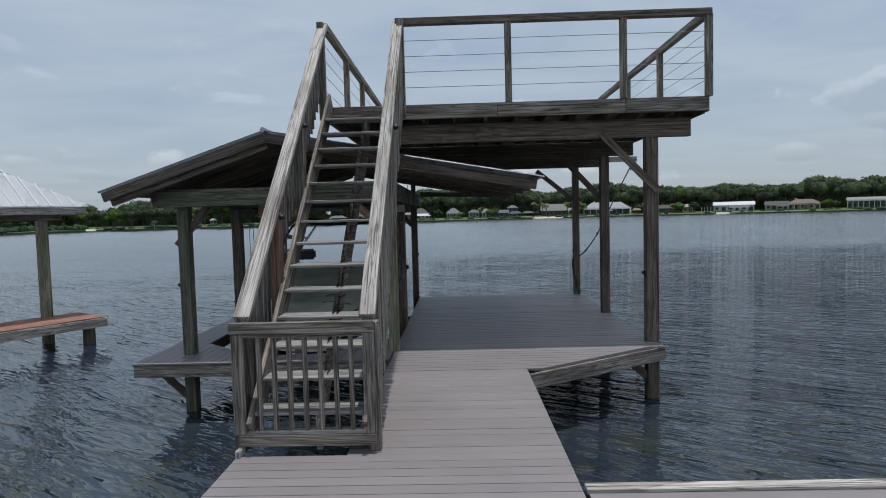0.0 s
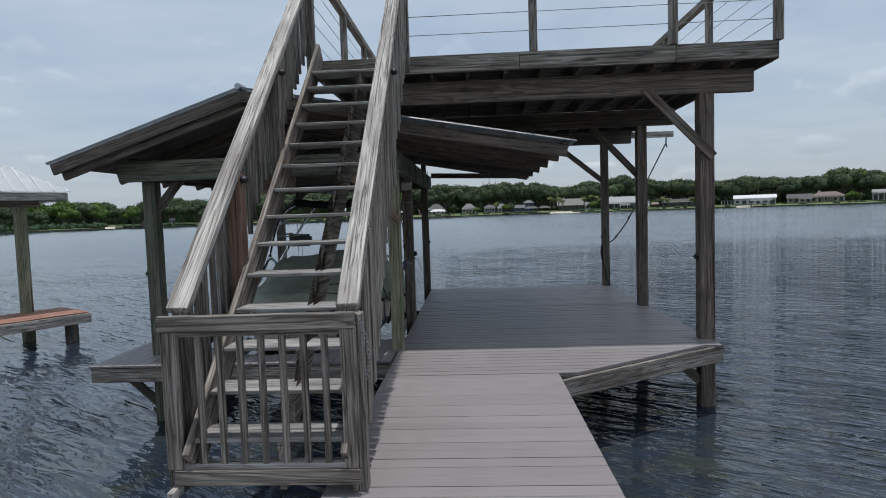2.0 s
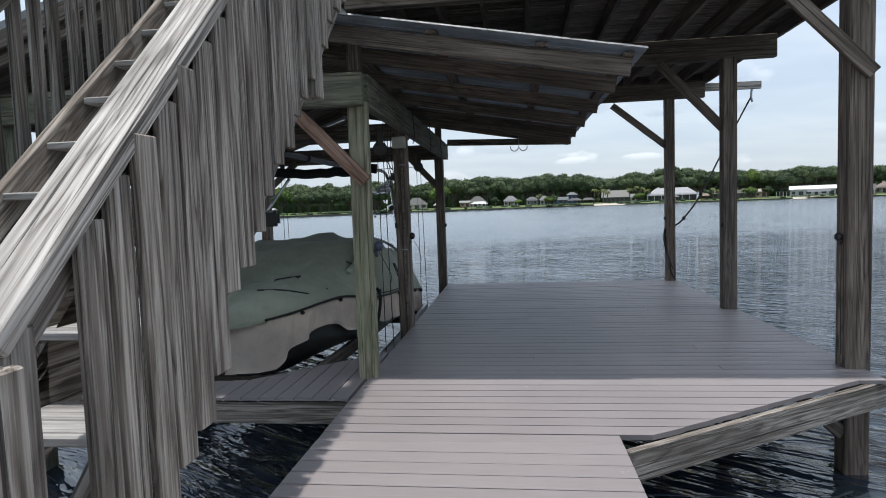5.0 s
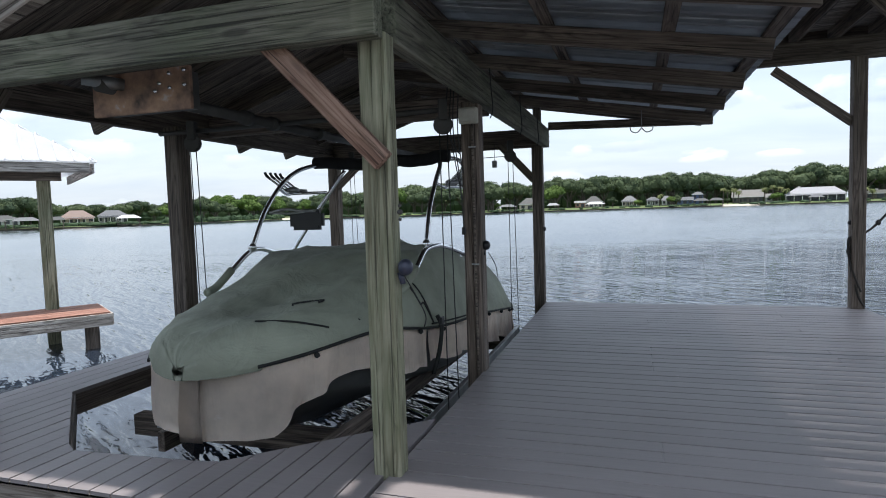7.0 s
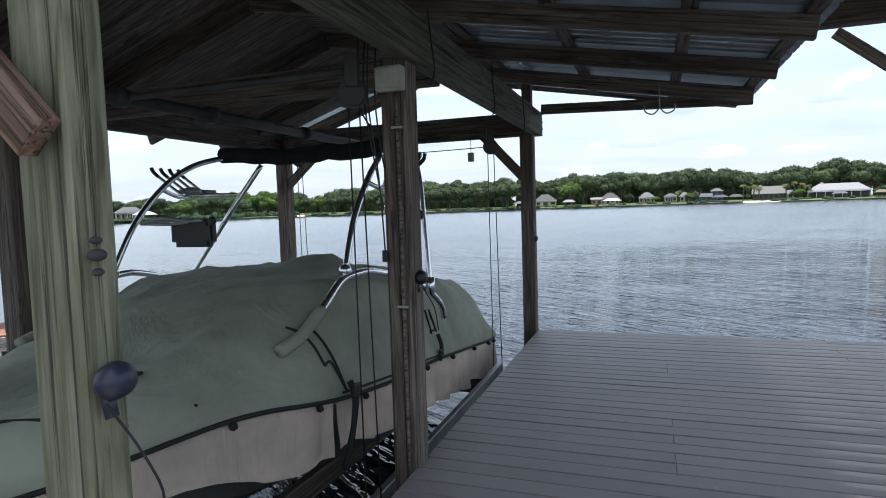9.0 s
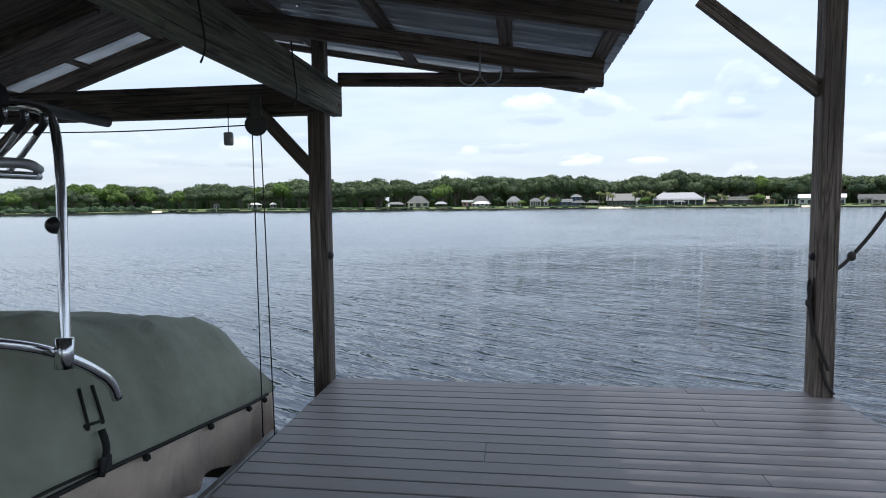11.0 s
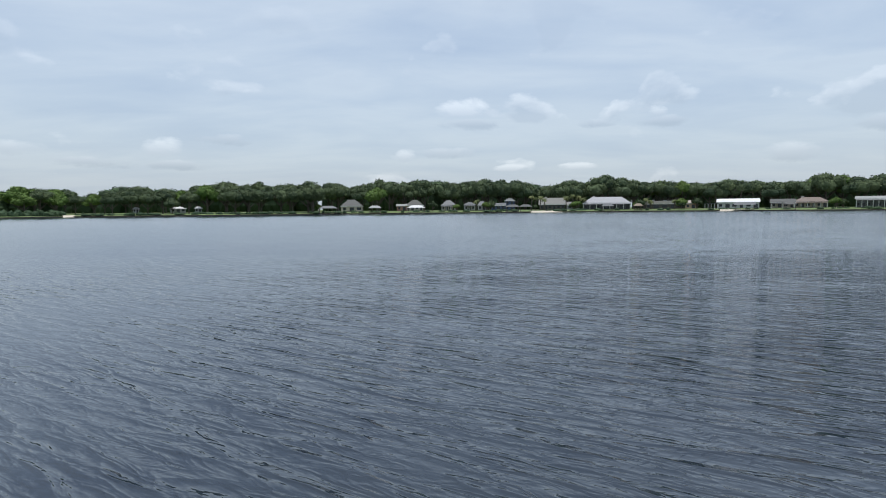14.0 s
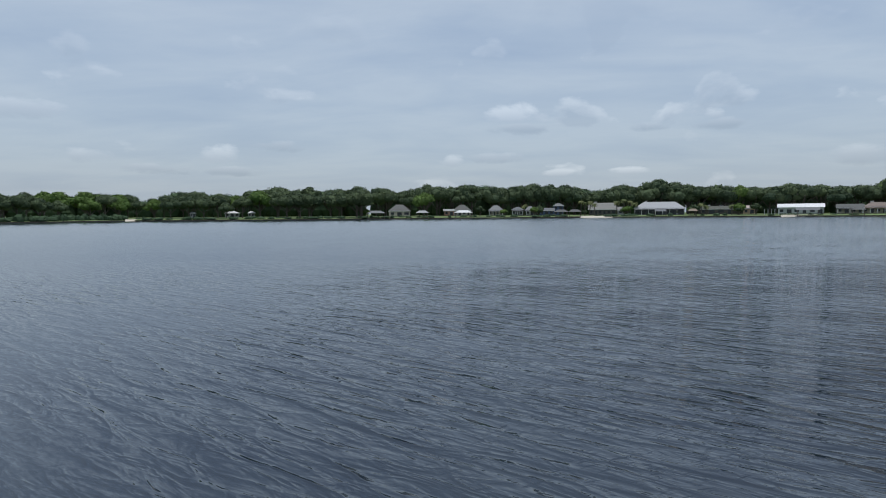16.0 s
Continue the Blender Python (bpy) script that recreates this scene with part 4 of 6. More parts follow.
# wake tower
tower = thing("tower", (BX, 10.2, 1.0))
tower.parent = boat
tower.matrix_basis = WORLD[boat].inverted() @ WORLD[tower]
tagged(tower, "polished tube wakeboard tower")
TH = 1.80
for s in (-1, 1):
    X = lambda v: BX + s * v
    dy = 0.08 * s
    tube("hoop", [(X(0.83), 9.22 + dy, 0.74), (X(0.83), 9.38 + dy, 0.84), (X(0.83), 9.56 + dy, 0.94), (X(0.86), 9.72 + dy, 0.965), (X(0.88), 9.88 + dy, 0.955), (X(0.94), 10.22 + dy, 0.875), (X(1.0), 10.44 + dy, 0.78), (X(1.05), 10.63 + dy, 0.635), (X(1.05), 10.70 + dy, 0.52)], 0.023, CHROME, tower, 12)
    tube("tower_leg", [(X(0.82), 9.62 + dy, 0.99), (X(0.80), 9.80 + dy, 1.30), (X(0.78), 10.06 + dy, 1.56), (X(0.74), 10.32 + dy, 1.72), (X(0.66), 10.52, TH)], 0.021, CHROME, tower, 12)
    if s > 0:
        tube("tower_leg", [(-0.788, 10.48, 0.80), (-0.85, 10.57, 1.20), (-0.913, 10.65, 1.574), (-1.0, 10.70, 1.77), (-1.15, 10.62, TH)], 0.020, CHROME, tower, 12)
        tube("tower_foot", [(-0.788, 10.47, 0.74), (-0.788, 10.48, 0.86)], 0.034, CHROME, tower, 12)
    else:
        tube("tower_leg", [(-2.79, 10.36, 0.86), (-2.62, 10.45, 1.15), (-2.45, 10.52, 1.42), (-2.24, 10.60, 1.73)], 0.020, CHROME, tower, 12)
    tube("cross_tube", [(X(0.77), 10.02 + dy, 1.54), (X(0.84), 10.18, 1.49), (X(0.85), 10.36, 1.50), (X(0.90) if s > 0 else -2.40, 10.54 + 0.05 * s, 1.50)], 0.016, CHROME, tower, 10)
    bm = bmesh.new()
    bmesh.ops.create_uvsphere(bm, u_segments=16, v_segments=8, radius=0.07, matrix=Matrix.Diagonal((0.7, 1.35, 0.5, 1)))
    part("pod", bm, STEEL, tower, pose(X(0.86), 10.34, 1.535), label="dull grey clamp pod", smooth=True)
    for k in range(4):
        y = 10.22 + 0.09 * k
        tube("rack_prong", [(X(0.84), y, 1.50), (X(0.94), y - 0.02, 1.58), (X(1.06), y - 0.05, 1.685), (X(1.07), y - 0.06, 1.72)], 0.011, CHROME, tower, 8)
        tube("prong_tip", [(X(1.02), y - 0.045, 1.65), (X(1.06), y - 0.05, 1.686), (X(1.071), y - 0.06, 1.722)], 0.014, BLACK, tower, 8)
    tube("rack_bar", [(X(0.86), 10.22, 1.53), (X(0.97), 10.42, 1.54), (X(0.87), 10.62, 1.53)], 0.02, STEEL, tower, 8)
    bm = bmesh.new()
    bmesh.ops.create_uvsphere(bm, u_segments=12, v_segments=8, radius=0.04)
    part("joint", bm, CHROME, tower, pose(X(0.82), 9.62 + dy, 0.99), smooth=True)
    bm = bmesh.new()
    bmesh.ops.create_uvsphere(bm, u_segments=12, v_segments=8, radius=0.035)
    part("lamp", bm, BLACK, tower, pose(X(0.96) if s > 0 else -2.60, 10.58 if s > 0 else 10.42, 1.30), smooth=True)
tube("cross_tube", [(BX - 0.6, 10.58, TH), (BX + 0.6, 10.58, TH)], 0.020, CHROME, tower, 10)
bm = bmesh.new()
rng = random.Random(5)
pts = [(BX - 0.70 + 1.50 * i / 14, 10.52 + 0.01 * rng.uniform(-1, 1), TH + 0.01 - 0.03 * math.sin(i / 14 * math.pi) + 0.012 * rng.uniform(-1, 1)) for i in range(15)]
tube_mesh(bm, pts, 0.062, 12)
part("rolled_top", bm, BLACK_CLOTH, tower, label="rolled black canvas top", smooth=True)

mirror = thing("rear_view_mirror", (-2.25, 9.82, 1.2))
mirror.parent = boat
mirror.matrix_basis = WORLD[boat].inverted() @ WORLD[mirror]
tagged(mirror, "wide black boat mirror on a bracket")
bm = bmesh.new()
add_box(bm, -0.175, 0.175, -0.028, 0.028, -0.095, 0.095)
bmesh.ops.bevel(bm, geom=[e for e in bm.edges if abs((e.verts[0].co - e.verts[1].co).y) > 0.01], offset=0.035, segments=4, affect="EDGES")
bmesh.ops.bevel(bm, geom=[e for e in bm.edges if abs((e.verts[0].co - e.verts[1].co).y) < 1e-5], offset=0.010, segments=2, affect="EDGES")
part("housing", bm, BLACK, mirror, pose(-2.27, 9.85, 1.225), smooth=False)
tube("arm", [(-2.58, 9.70, 1.30), (-2.45, 9.76, 1.33), (-2.30, 9.82, 1.31), (-2.16, 9.82, 1.31)], 0.014, STEEL, mirror)
tube("arm", [(-2.58, 9.70, 1.30), (-2.42, 9.78, 1.29), (-2.28, 9.82, 1.30)], 0.010, STEEL, mirror)

for s in (-1, 1):
    tube("sleeve", [(BX + s * 0.80, 8.96 + 0.08 * s, 0.66), (BX + s * 0.82, 9.12 + 0.08 * s, 0.70), (BX + s * 0.83, 9.32 + 0.08 * s, 0.81)], 0.034, GREEN_CANVAS, tower, 10)

# canvas straps and seams on the near side
def cover_point(t, u, lift=0.006):
    """A point on the cover: t along the boat, u across (1 is the right hem)."""
    y = BN + (BS - BN) * t
    i = min(NS, max(0, int(round(t ** (1 / 1.5) * NS))))
    j = 1 + min(NR, max(0, int(round((u + 1) / 2 * NR))))
    return COVER[i][j] + Vector((lift * (1 if u > 0 else -1), 0, lift))


COVER = []
cv = cover.data.vertices
cols = NR + 3
for i in range(NS + 1):
    COVER.append([Vector(v.co) for v in cv[i * cols:(i + 1) * cols]])
def cover_at(y, z, lift=0.006):
    """The point of the near flank of the cover at y and height z."""
    t = (y - BN) / (BS - BN)
    row = COVER[min(NS, max(0, int(round(t ** (1 / 1.5) * NS))))]
    best = min(row[len(row) // 2 + 4:-1], key=lambda p: abs(p.z - z))
    return Vector((best.x + lift, y, best.z + lift * 0.5))


strips = (
    [(9.20, 0.74), (9.245, 0.72), (9.276, 0.63), (9.284, 0.54), (9.288, 0.455)],
    [(9.30, 0.735), (9.33, 0.70), (9.348, 0.61), (9.37, 0.52), (9.391, 0.44)],
    [(9.288, 0.455), (9.34, 0.45), (9.391, 0.44)],
    [(9.35, 0.39), (9.61, 0.392), (10.03, 0.375), (10.40, 0.33), (10.685, 0.27)],
    [(8.47, 0.76), (8.51, 0.72), (8.53, 0.63), (8.54, 0.52)],
    [(8.02, 0.62), (8.14, 0.60), (8.24, 0.56), (8.28, 0.50)],
    [(10.71, 0.56), (10.68, 0.46), (10.66, 0.36)],
    [(10.79, 0.54), (10.77, 0.45), (10.76, 0.34)],
    [(10.66, 0.36), (10.76, 0.34)],
)


for strip in strips:
    tube("seam", [cover_at(y, z) for y, z in strip], 0.007, SEAM, boat, 6)
bm = bmesh.new()
tube_mesh(bm, [(BX + 1.02, 9.34, 0.44), (BX + 1.06, 9.32, 0.35), (BX + 1.04, 9.30, 0.15), (BX + 0.99, 9.29, -0.02)], 0.018, 6)
part("strap", bm, SEAM, boat, smooth=True)
for y, z in ((9.335, 0.40), (10.67, 0.27)):
    bm = bmesh.new()
    add_box(bm, -0.012, 0.012, -0.035, 0.035, -0.03, 0.03, 0.006)
    part("buckle", bm, BLACK, boat, pose(BX + 1.06, y, z))
bm = bmesh.new()
tube_mesh(bm, [(BX + 1.02, 10.71, 0.40), (BX + 1.055, 10.69, 0.32), (BX + 1.06, 10.64, 0.22)], 0.016, 6)
part("strap", bm, SEAM, boat, smooth=True)

# boat lift
lift = thing("boat_lift", (BX, 10, -0.8), "dark boat lift cradle with cross beams and bunks", "boat lift")
for y in (8.75, 12.2):
    timber("cross_beam", (-3.30, y, -0.42), (-0.62, y, -0.42), 0.12, 0.17, DARK_WOOD, lift)
for x in (-2.45, -1.25):
    timber("bunk", (x, 8.1, -0.26), (x, 12.5, -0.36), 0.06, 0.14, DARK_WOOD, lift)
for x in (-2.95, -0.78):
    timber("side_rail", (x, 8.6, -0.32), (x, 12.4, -0.32), 0.05, 0.14, STEEL, lift)
for x, y in ((-3.02, 9.25), (-0.72, 9.30), (-0.80, 12.30), (-3.05, 12.40)):
    pulley = thing("pulley", (x, y, 1.95), "grey lift pulley hanging under the eave beam", "pulley", "lift pulleys")
    bm = bmesh.new()
    bmesh.ops.create_cone(bm, cap_ends=True, segments=20, radius1=0.075, radius2=0.075, depth=0.05, matrix=pose(0, 0, 0, 90, 0, 20))
    bmesh.ops.bevel(bm, geom=[e for e in bm.edges if len(e.link_faces) == 2 and e.calc_face_angle() > 1], offset=0.012, segments=2, affect="EDGES")
    part("wheel", bm, DARK_STEEL, pulley, pose(x, y, 1.93), smooth=False)
    bm = bmesh.new()
    add_box(bm, -0.035, 0.035, -0.045, 0.045, 0.0, 0.16, 0.005)
    part("bracket", bm, DARK_STEEL, pulley, pose(x, y, 1.96, 0, 0, 20))
    cable = thing("lift_cable", (x, y, -0.4), "thin dark lift cable hanging down to the cradle", "cable", "lift cables")
    for dx, lean in ((-0.03, 0.0), (0.03, 0.03)):
        tube("cable", [(x + dx, y, 1.93), (x + dx + lean, y + 0.02, -0.40)], 0.0045, CABLE, cable, 6)
shaft = thing("drive_shaft", (-2.2, 7.7, 2.05), "long grey steel drive shaft with collars", "lift shaft")
tube("shaft_tube", [(-2.2, 7.55, 2.04), (-2.2, 12.7, 2.04)], 0.04, DARK_STEEL, shaft, 12)
for y in (8.9, 9.25, 10.0, 11.2):
    tube("collar", [(-2.2, y - 0.04, 2.04), (-2.2, y + 0.04, 2.04)], 0.058, DARK_STEEL, shaft, 12)
tube("winder", [(-3.4, 9.28, 2.04), (-0.7, 9.28, 2.04)], 0.02, DARK_STEEL, shaft, 10)
gearbox = thing("lift_gearbox", (-1.95, 7.68, 1.9), "rusty steel lift motor plate with bolts and a stub pipe", "lift motor")
bm = bmesh.new()
add_box(bm, -0.35, 0.35, -0.012, 0.012, -0.118, 0.118, 0.004)
part("plate", bm, RUST, gearbox, pose(-2.0, 7.66, 1.997))
bm = bmesh.new()
add_box(bm, -0.31, 0.31, 0.0, 0.10, -0.105, 0.105, 0.01)
part("channel", bm, DARK_STEEL, gearbox, pose(-2.0, 7.675, 1.997))
tube("stub_pipe", [(-2.26, 7.50, 2.07), (-2.12, 7.66, 2.05)], 0.035, STEEL, gearbox, 14)
for x, z in ((-1.78, 2.08), (-1.68, 2.09), (-1.78, 2.0), (-1.68, 2.01), (-1.88, 1.99), (-1.85, 2.03)):
    tube("bolt", [(x, 7.63, z), (x, 7.66, z)], 0.010, CHROME, gearbox, 8)

# bumpers, latch, outlet box, hanging switch
for x, y, z, r, mat, face in ((-0.375, 7.50, 1.01, 0.047, BLUE_CAP, 1), (-0.455, 9.42, 0.99, 0.045, BLACK, 1), (-0.494, 12.83, 0.99, 0.04, BLACK, 1), (3.055, 7.77, 0.97, 0.035, BLACK, -1), (3.065, 10.25, 0.97, 0.035, BLACK, -1), (3.055, 12.83, 0.99, 0.035, BLACK, -1), (-3.46, 7.58, 0.97, 0.03, BLACK, -1)):
    cap = thing("rope_cleat", (x, y, z), "small dark rounded cleat screwed to a post", "cleat", "cleats on the posts")
    bm = bmesh.new()
    bmesh.ops.create_uvsphere(bm, u_segments=16, v_segments=10, radius=r, matrix=Matrix.Diagonal((0.75, 1, 0.85, 1)))
    part("cap", bm, mat, cap, pose(x + face * 0.02, y, z), smooth=True)
    tube("stem", [(x - face * 0.01, y, z - r * 0.5), (x + face * 0.005, y, z - r * 1.7)], r * 0.3, mat, cap, 8)
cord = thing("thin_cord", (-0.37, 7.5, 1.0), "thin dark cord dangling from the blue float", "cord")
tube("cord", [(-0.35, 7.47, 0.97), (-0.31, 7.5, 0.88), (-0.27, 7.52, 0.78), (-0.28, 7.52, 0.72)], 0.003, CABLE, cord, 5)
cord = thing("thin_cord", (-0.42, 9.4, 1.0), "thin dark cord dangling from a post cleat", "cord")
tube("cord", [(-0.41, 9.38, 0.94), (-0.36, 9.4, 0.84), (-0.34, 9.4, 0.72)], 0.003, CABLE, cord, 5)
cord = thing("thin_cord", (3.04, 7.75, 0.9), "thin dark cord running down a post", "cord")
tube("cord", [(3.04, 7.74, 0.95), (3.03, 7.72, 0.5), (3.04, 7.73, 0.1)], 0.003, CABLE, cord, 5)
latch = thing("latch", (-0.37, 7.5, 1.25), "small weathered metal hook and padlock eye", "latch")
for dz, r in ((0.03, 0.014), (0.0, 0.022), (-0.035, 0.014)):
    bm = bmesh.new()
    bmesh.ops.create_uvsphere(bm, u_segments=10, v_segments=6, radius=r, matrix=Matrix.Diagonal((0.5, 1.1, 0.6, 1)))
    part("plate", bm, DARK_STEEL, latch, pose(-0.37, 7.49, 1.27 + dz), smooth=True)
outlet = thing("outlet_box", (-0.52, 9.33, 2.0), "yellowed plastic outlet box on the post", "outlet")
bm = bmesh.new()
add_box(bm, -0.072, 0.072, -0.03, 0.03, -0.06, 0.06, 0.008)
part("box", bm, PLASTIC_WHITE, outlet, pose(-0.52, 9.31, 1.985))
bm = bmesh.new()
add_box(bm, -0.064, 0.064, -0.006, 0.006, -0.05, 0.05, 0.004)
part("lid", bm, PLASTIC_WHITE, outlet, pose(-0.52, 9.275, 1.985))
tube("conduit", [(-0.50, 9.335, 1.95), (-0.50, 9.338, 1.2), (-0.50, 9.338, 0.02)], 0.010, DARK_WOOD, outlet, 8)
for z in (1.75, 0.85):
    bm = bmesh.new()
    add_box(bm, -0.03, 0.03, -0.004, 0.004, -0.006, 0.006, 0.001)
    part("clip", bm, STEEL, outlet, pose(-0.50, 9.326, z))
wire = thing("power_cords", (-0.6, 9.3, 2.1), "bundle of black power cords hanging beside the post", "cord")
for k, (dx, dy, end) in enumerate(((0.0, 0.0, 1.13), (0.03, 0.02, 1.55), (-0.03, 0.02, 1.35), (-0.05, -0.01, 1.7))):
    tube("cord", [(-0.62 + dx, 9.30 + dy, 2.25), (-0.64 + dx, 9.30 + dy, 1.9), (-0.60 + dx * 0.5, 9.31 + dy, 1.5 if end < 1.5 else end + 0.05), (-0.58 + dx * 0.3, 9.31 + dy, end)], 0.0045, CABLE, wire, 6)
bm = bmesh.new()
add_box(bm, -0.015, 0.015, -0.012, 0.012, -0.03, 0.03, 0.005)
part("plug", bm, BLACK, wire, pose(-0.58, 9.31, 1.11))
switch = thing("hanging_switch", (-1.075, 12.3, 1.85), "small grey box hanging on a short wire", "switch")
tube("wire", [(-1.0, 12.3, 2.08), (-1.003, 12.3, 1.875)], 0.003, CABLE, switch, 5)
bm = bmesh.new()
add_box(bm, -0.03, 0.03, -0.02, 0.02, -0.045, 0.045, 0.008)
part("box", bm, STEEL, switch, pose(-1.003, 12.3, 1.84))
line = thing("sagging_line", (-1.0, 12.3, 1.9), "thin dark line strung under the eave beam", "cord")
tube("line", [(-3.4, 12.5, 1.96), (-2.0, 12.45, 1.93), (-0.80, 12.30, 1.93)], 0.005, CABLE, line, 5)
for z0, y0 in ((2.34, 9.6), (2.35, 10.9), (2.34, 12.0)):
    w_ = thing("loose_wire", (-0.40, y0, 2.0), "thin black wire draped over the beam", "cord")
    tube("wire", [(-0.40, y0 - 0.05, z0 + 0.04), (-0.403, y0, z0 - 0.12), (-0.40, y0 + 0.03, z0 - 0.26), (-0.42, y0 + 0.02, z0 - 0.34)], 0.005, CABLE, w_, 5)
for y in (12.92, 12.98):
    for z in (2.15, 2.22, 2.31):
        if y < 12.95 and z == 2.22:
            continue
        b_ = thing("bolt_head", (-0.405, y, z), "rusty bolt head on the beam end", "bolt", "beam bolts")
        tube("head", [(-0.412, y, z), (-0.398, y, z)], 0.010, RUST, b_, 8)
hook = thing("ceiling_hook", (0.6, 11.9, 2.1), "dark double hook hanging under a rafter", "hook")
hz = 2.19
tube("stem", [(0.76, 11.90, hz + 0.12), (0.76, 11.90, hz - 0.07)], 0.005, STEEL, hook, 6)
for s in (-1, 1):
    tube("prong", [(0.76, 11.90, hz - 0.07), (0.76 + s * 0.05, 11.90, hz - 0.12), (0.76 + s * 0.11, 11.90, hz - 0.10), (0.76 + s * 0.12, 11.90, hz - 0.05)], 0.006, STEEL, hook, 6)

# outrigger timber with rope
arm = thing("outrigger", (3.8, 13.0, 2.95), "bleached timber arm jutting over the water with a snap hook", "timber arm")
timber("arm", (3.05, 12.98, 3.02), (4.54, 13.03, 3.02), 0.05, 0.12, BLEACHED, arm)
tube("snap_hook", [(4.40, 13.02, 2.96), (4.39, 13.02, 2.84), (4.41, 13.02, 2.76)], 0.016, STEEL, arm, 8)
rope = thing("rope", (3.2, 12.9, 0.3), "knotted dark rope slung from the arm to the far post", "rope")
path_ = [(4.40, 13.02, 2.86), (4.05, 13.0, 2.2), (3.62, 12.98, 1.35), (3.35, 12.95, 0.98), (3.20, 12.93, 0.86), (3.04, 12.86, 0.82), (3.02, 12.82, 0.68), (3.04, 12.80, 0.45), (3.10, 12.75, 0.15), (3.16, 12.74, 0.03)]
tube("strand", path_, 0.013, ROPE, rope, 8)
tube("strand", [(3.045, 12.80, 0.84), (3.01, 12.80, 0.72), (3.03, 12.78, 0.50), (3.12, 12.73, 0.20)], 0.012, ROPE, rope, 8)
for p_ in ((3.62, 12.98, 1.35), (3.35, 12.95, 0.98), (3.02, 12.82, 0.66)):
    bm = bmesh.new()
    bmesh.ops.create_icosphere(bm, subdivisions=2, radius=0.028, matrix=Matrix.Diagonal((1, 1, 1.3, 1)))
    part("knot", bm, ROPE, rope, pose(*p_), smooth=True)

# neighbouring boathouse
U_, V_ = Vector((-0.56, -0.83, 0)), Vector((-0.83, 0.56, 0))
C_ = Vector((-7.48, 12.35, -0.188))
nb = thing("neighbour_boathouse", tuple(C_), "neighbouring boathouse with a white metal roof and a red-brown deck", "boathouse")


def nbp(a, b_, z):
    p = C_ + U_ * a + V_ * b_
    return (p.x, p.y, z)


for k in range(10):
    b0 = 0.02 + k * 0.13
    timber("board", nbp(0, b0 + 0.06, -0.215), nbp(7.5, b0 + 0.06, -0.215), 0.12, 0.03, RUST_DECK, nb)
timber("fascia", nbp(-0.02, -0.02, -0.32), nbp(7.5, -0.02, -0.32), 0.04, 0.19, BLEACHED, nb)
timber("fascia", nbp(-0.02, 0.0, -0.32), nbp(-0.02, 1.3, -0.32), 0.04, 0.19, BLEACHED, nb)
for a, b_, top in ((0.7, 1.2, 2.2), (0.25, 0.25, -0.25), (6.9, 1.2, 2.2), (4.3, 0.2, -0.25), (6.9, 3.6, 2.2)):
    timber("post", nbp(a, b_, -2.2), nbp(a, b_, top), 0.19, 0.19, POST_GREEN if top > 0 else DARK_WOOD, nb, up=tuple(V_))
Rd = Vector((-7.86, 12.64, 2.27))


def nbr(a, b_, z):
    p = Rd + U_ * a + V_ * b_
    return (p.x, p.y, z)


timber("fascia", nbr(0.12, 0.06, 2.17), nbr(7.4, 0.06, 2.17), 0.04, 0.16, BLEACHED, nb)
timber("beam", nbr(0.5, 0.35, 2.06), nbr(7.4, 0.35, 2.06), 0.08, 0.18, DARK_WOOD, nb)
timber("fascia", nbr(0.06, 0.12, 2.17), nbr(0.06, 3.7, 2.17), 0.04, 0.16, BLEACHED, nb)
corners = [nbr(0, 0, 2.27), nbr(7.6, 0, 2.27), nbr(7.6, 3.8, 2.27), nbr(0, 3.8, 2.27), nbr(1.9, 1.9, 3.52), nbr(5.7, 1.9, 3.52)]
faces = ((0, 1, 5, 4), (3, 0, 4), (2, 3, 4, 5), (1, 2, 5))
bm = bmesh.new()
v = [bm.verts.new(c) for c in corners]
for f in faces:
    bm.faces.new([v[k] for k in f])
bmesh.ops.solidify(bm, geom=bm.faces[:], thickness=0.02)
part("roof_sheet", bm, WHITE_METAL, nb)
lo0, lo1, hi0, hi1 = (Vector(corners[k]) for k in (0, 1, 4, 5))
for k in range(33):
    a = 0.1 + k * 0.23
    s = min(1.0, a / 1.9, (7.6 - a) / 1.9)
    p0, p1 = Vector(nbr(a, 0.0, 2.285)), Vector(nbr(a, 1.9 * s, 2.285 + 1.25 * s))
    bm = bmesh.new()
    tube_mesh(bm, [p0, p1], 0.014, 5, False)
    part("roof_rib", bm, WHITE_METAL, nb)
for k in range(16):
    b0 = 0.1 + k * 0.23
    s = min(1.0, b0 / 1.9, (3.8 - b0) / 1.9)
    p0, p1 = Vector(nbr(0.0, b0, 2.285)), Vector(nbr(1.9 * s, b0, 2.285 + 1.25 * s))
    bm = bmesh.new()
    tube_mesh(bm, [p0, p1], 0.014, 5, False)
    part("roof_rib", bm, WHITE_METAL, nb)

# far shore: houses, boathouses, trees
WALLS = {}


def wall_mat(c):
    if c not in WALLS:
        WALLS[c] = plain("house_wall", c, 0.8, 0, 0.08, 1.5)
    return WALLS[c]


ROOFS = {}


def roof_mat(c):
    c = tuple(round(v * 0.62, 3) for v in c)
    if c not in ROOFS:
        ROOFS[c] = plain("house_roof", c, 0.7, 0, 0.15, 2.0)
    return ROOFS[c]


def shore_pose(deg, back):
    r = reach(deg) + back
    x, y, z = polar(deg, r)
    return Matrix.Translation((x, y, 0.0)) @ Matrix.Rotation(radians(-deg), 4, "Z")


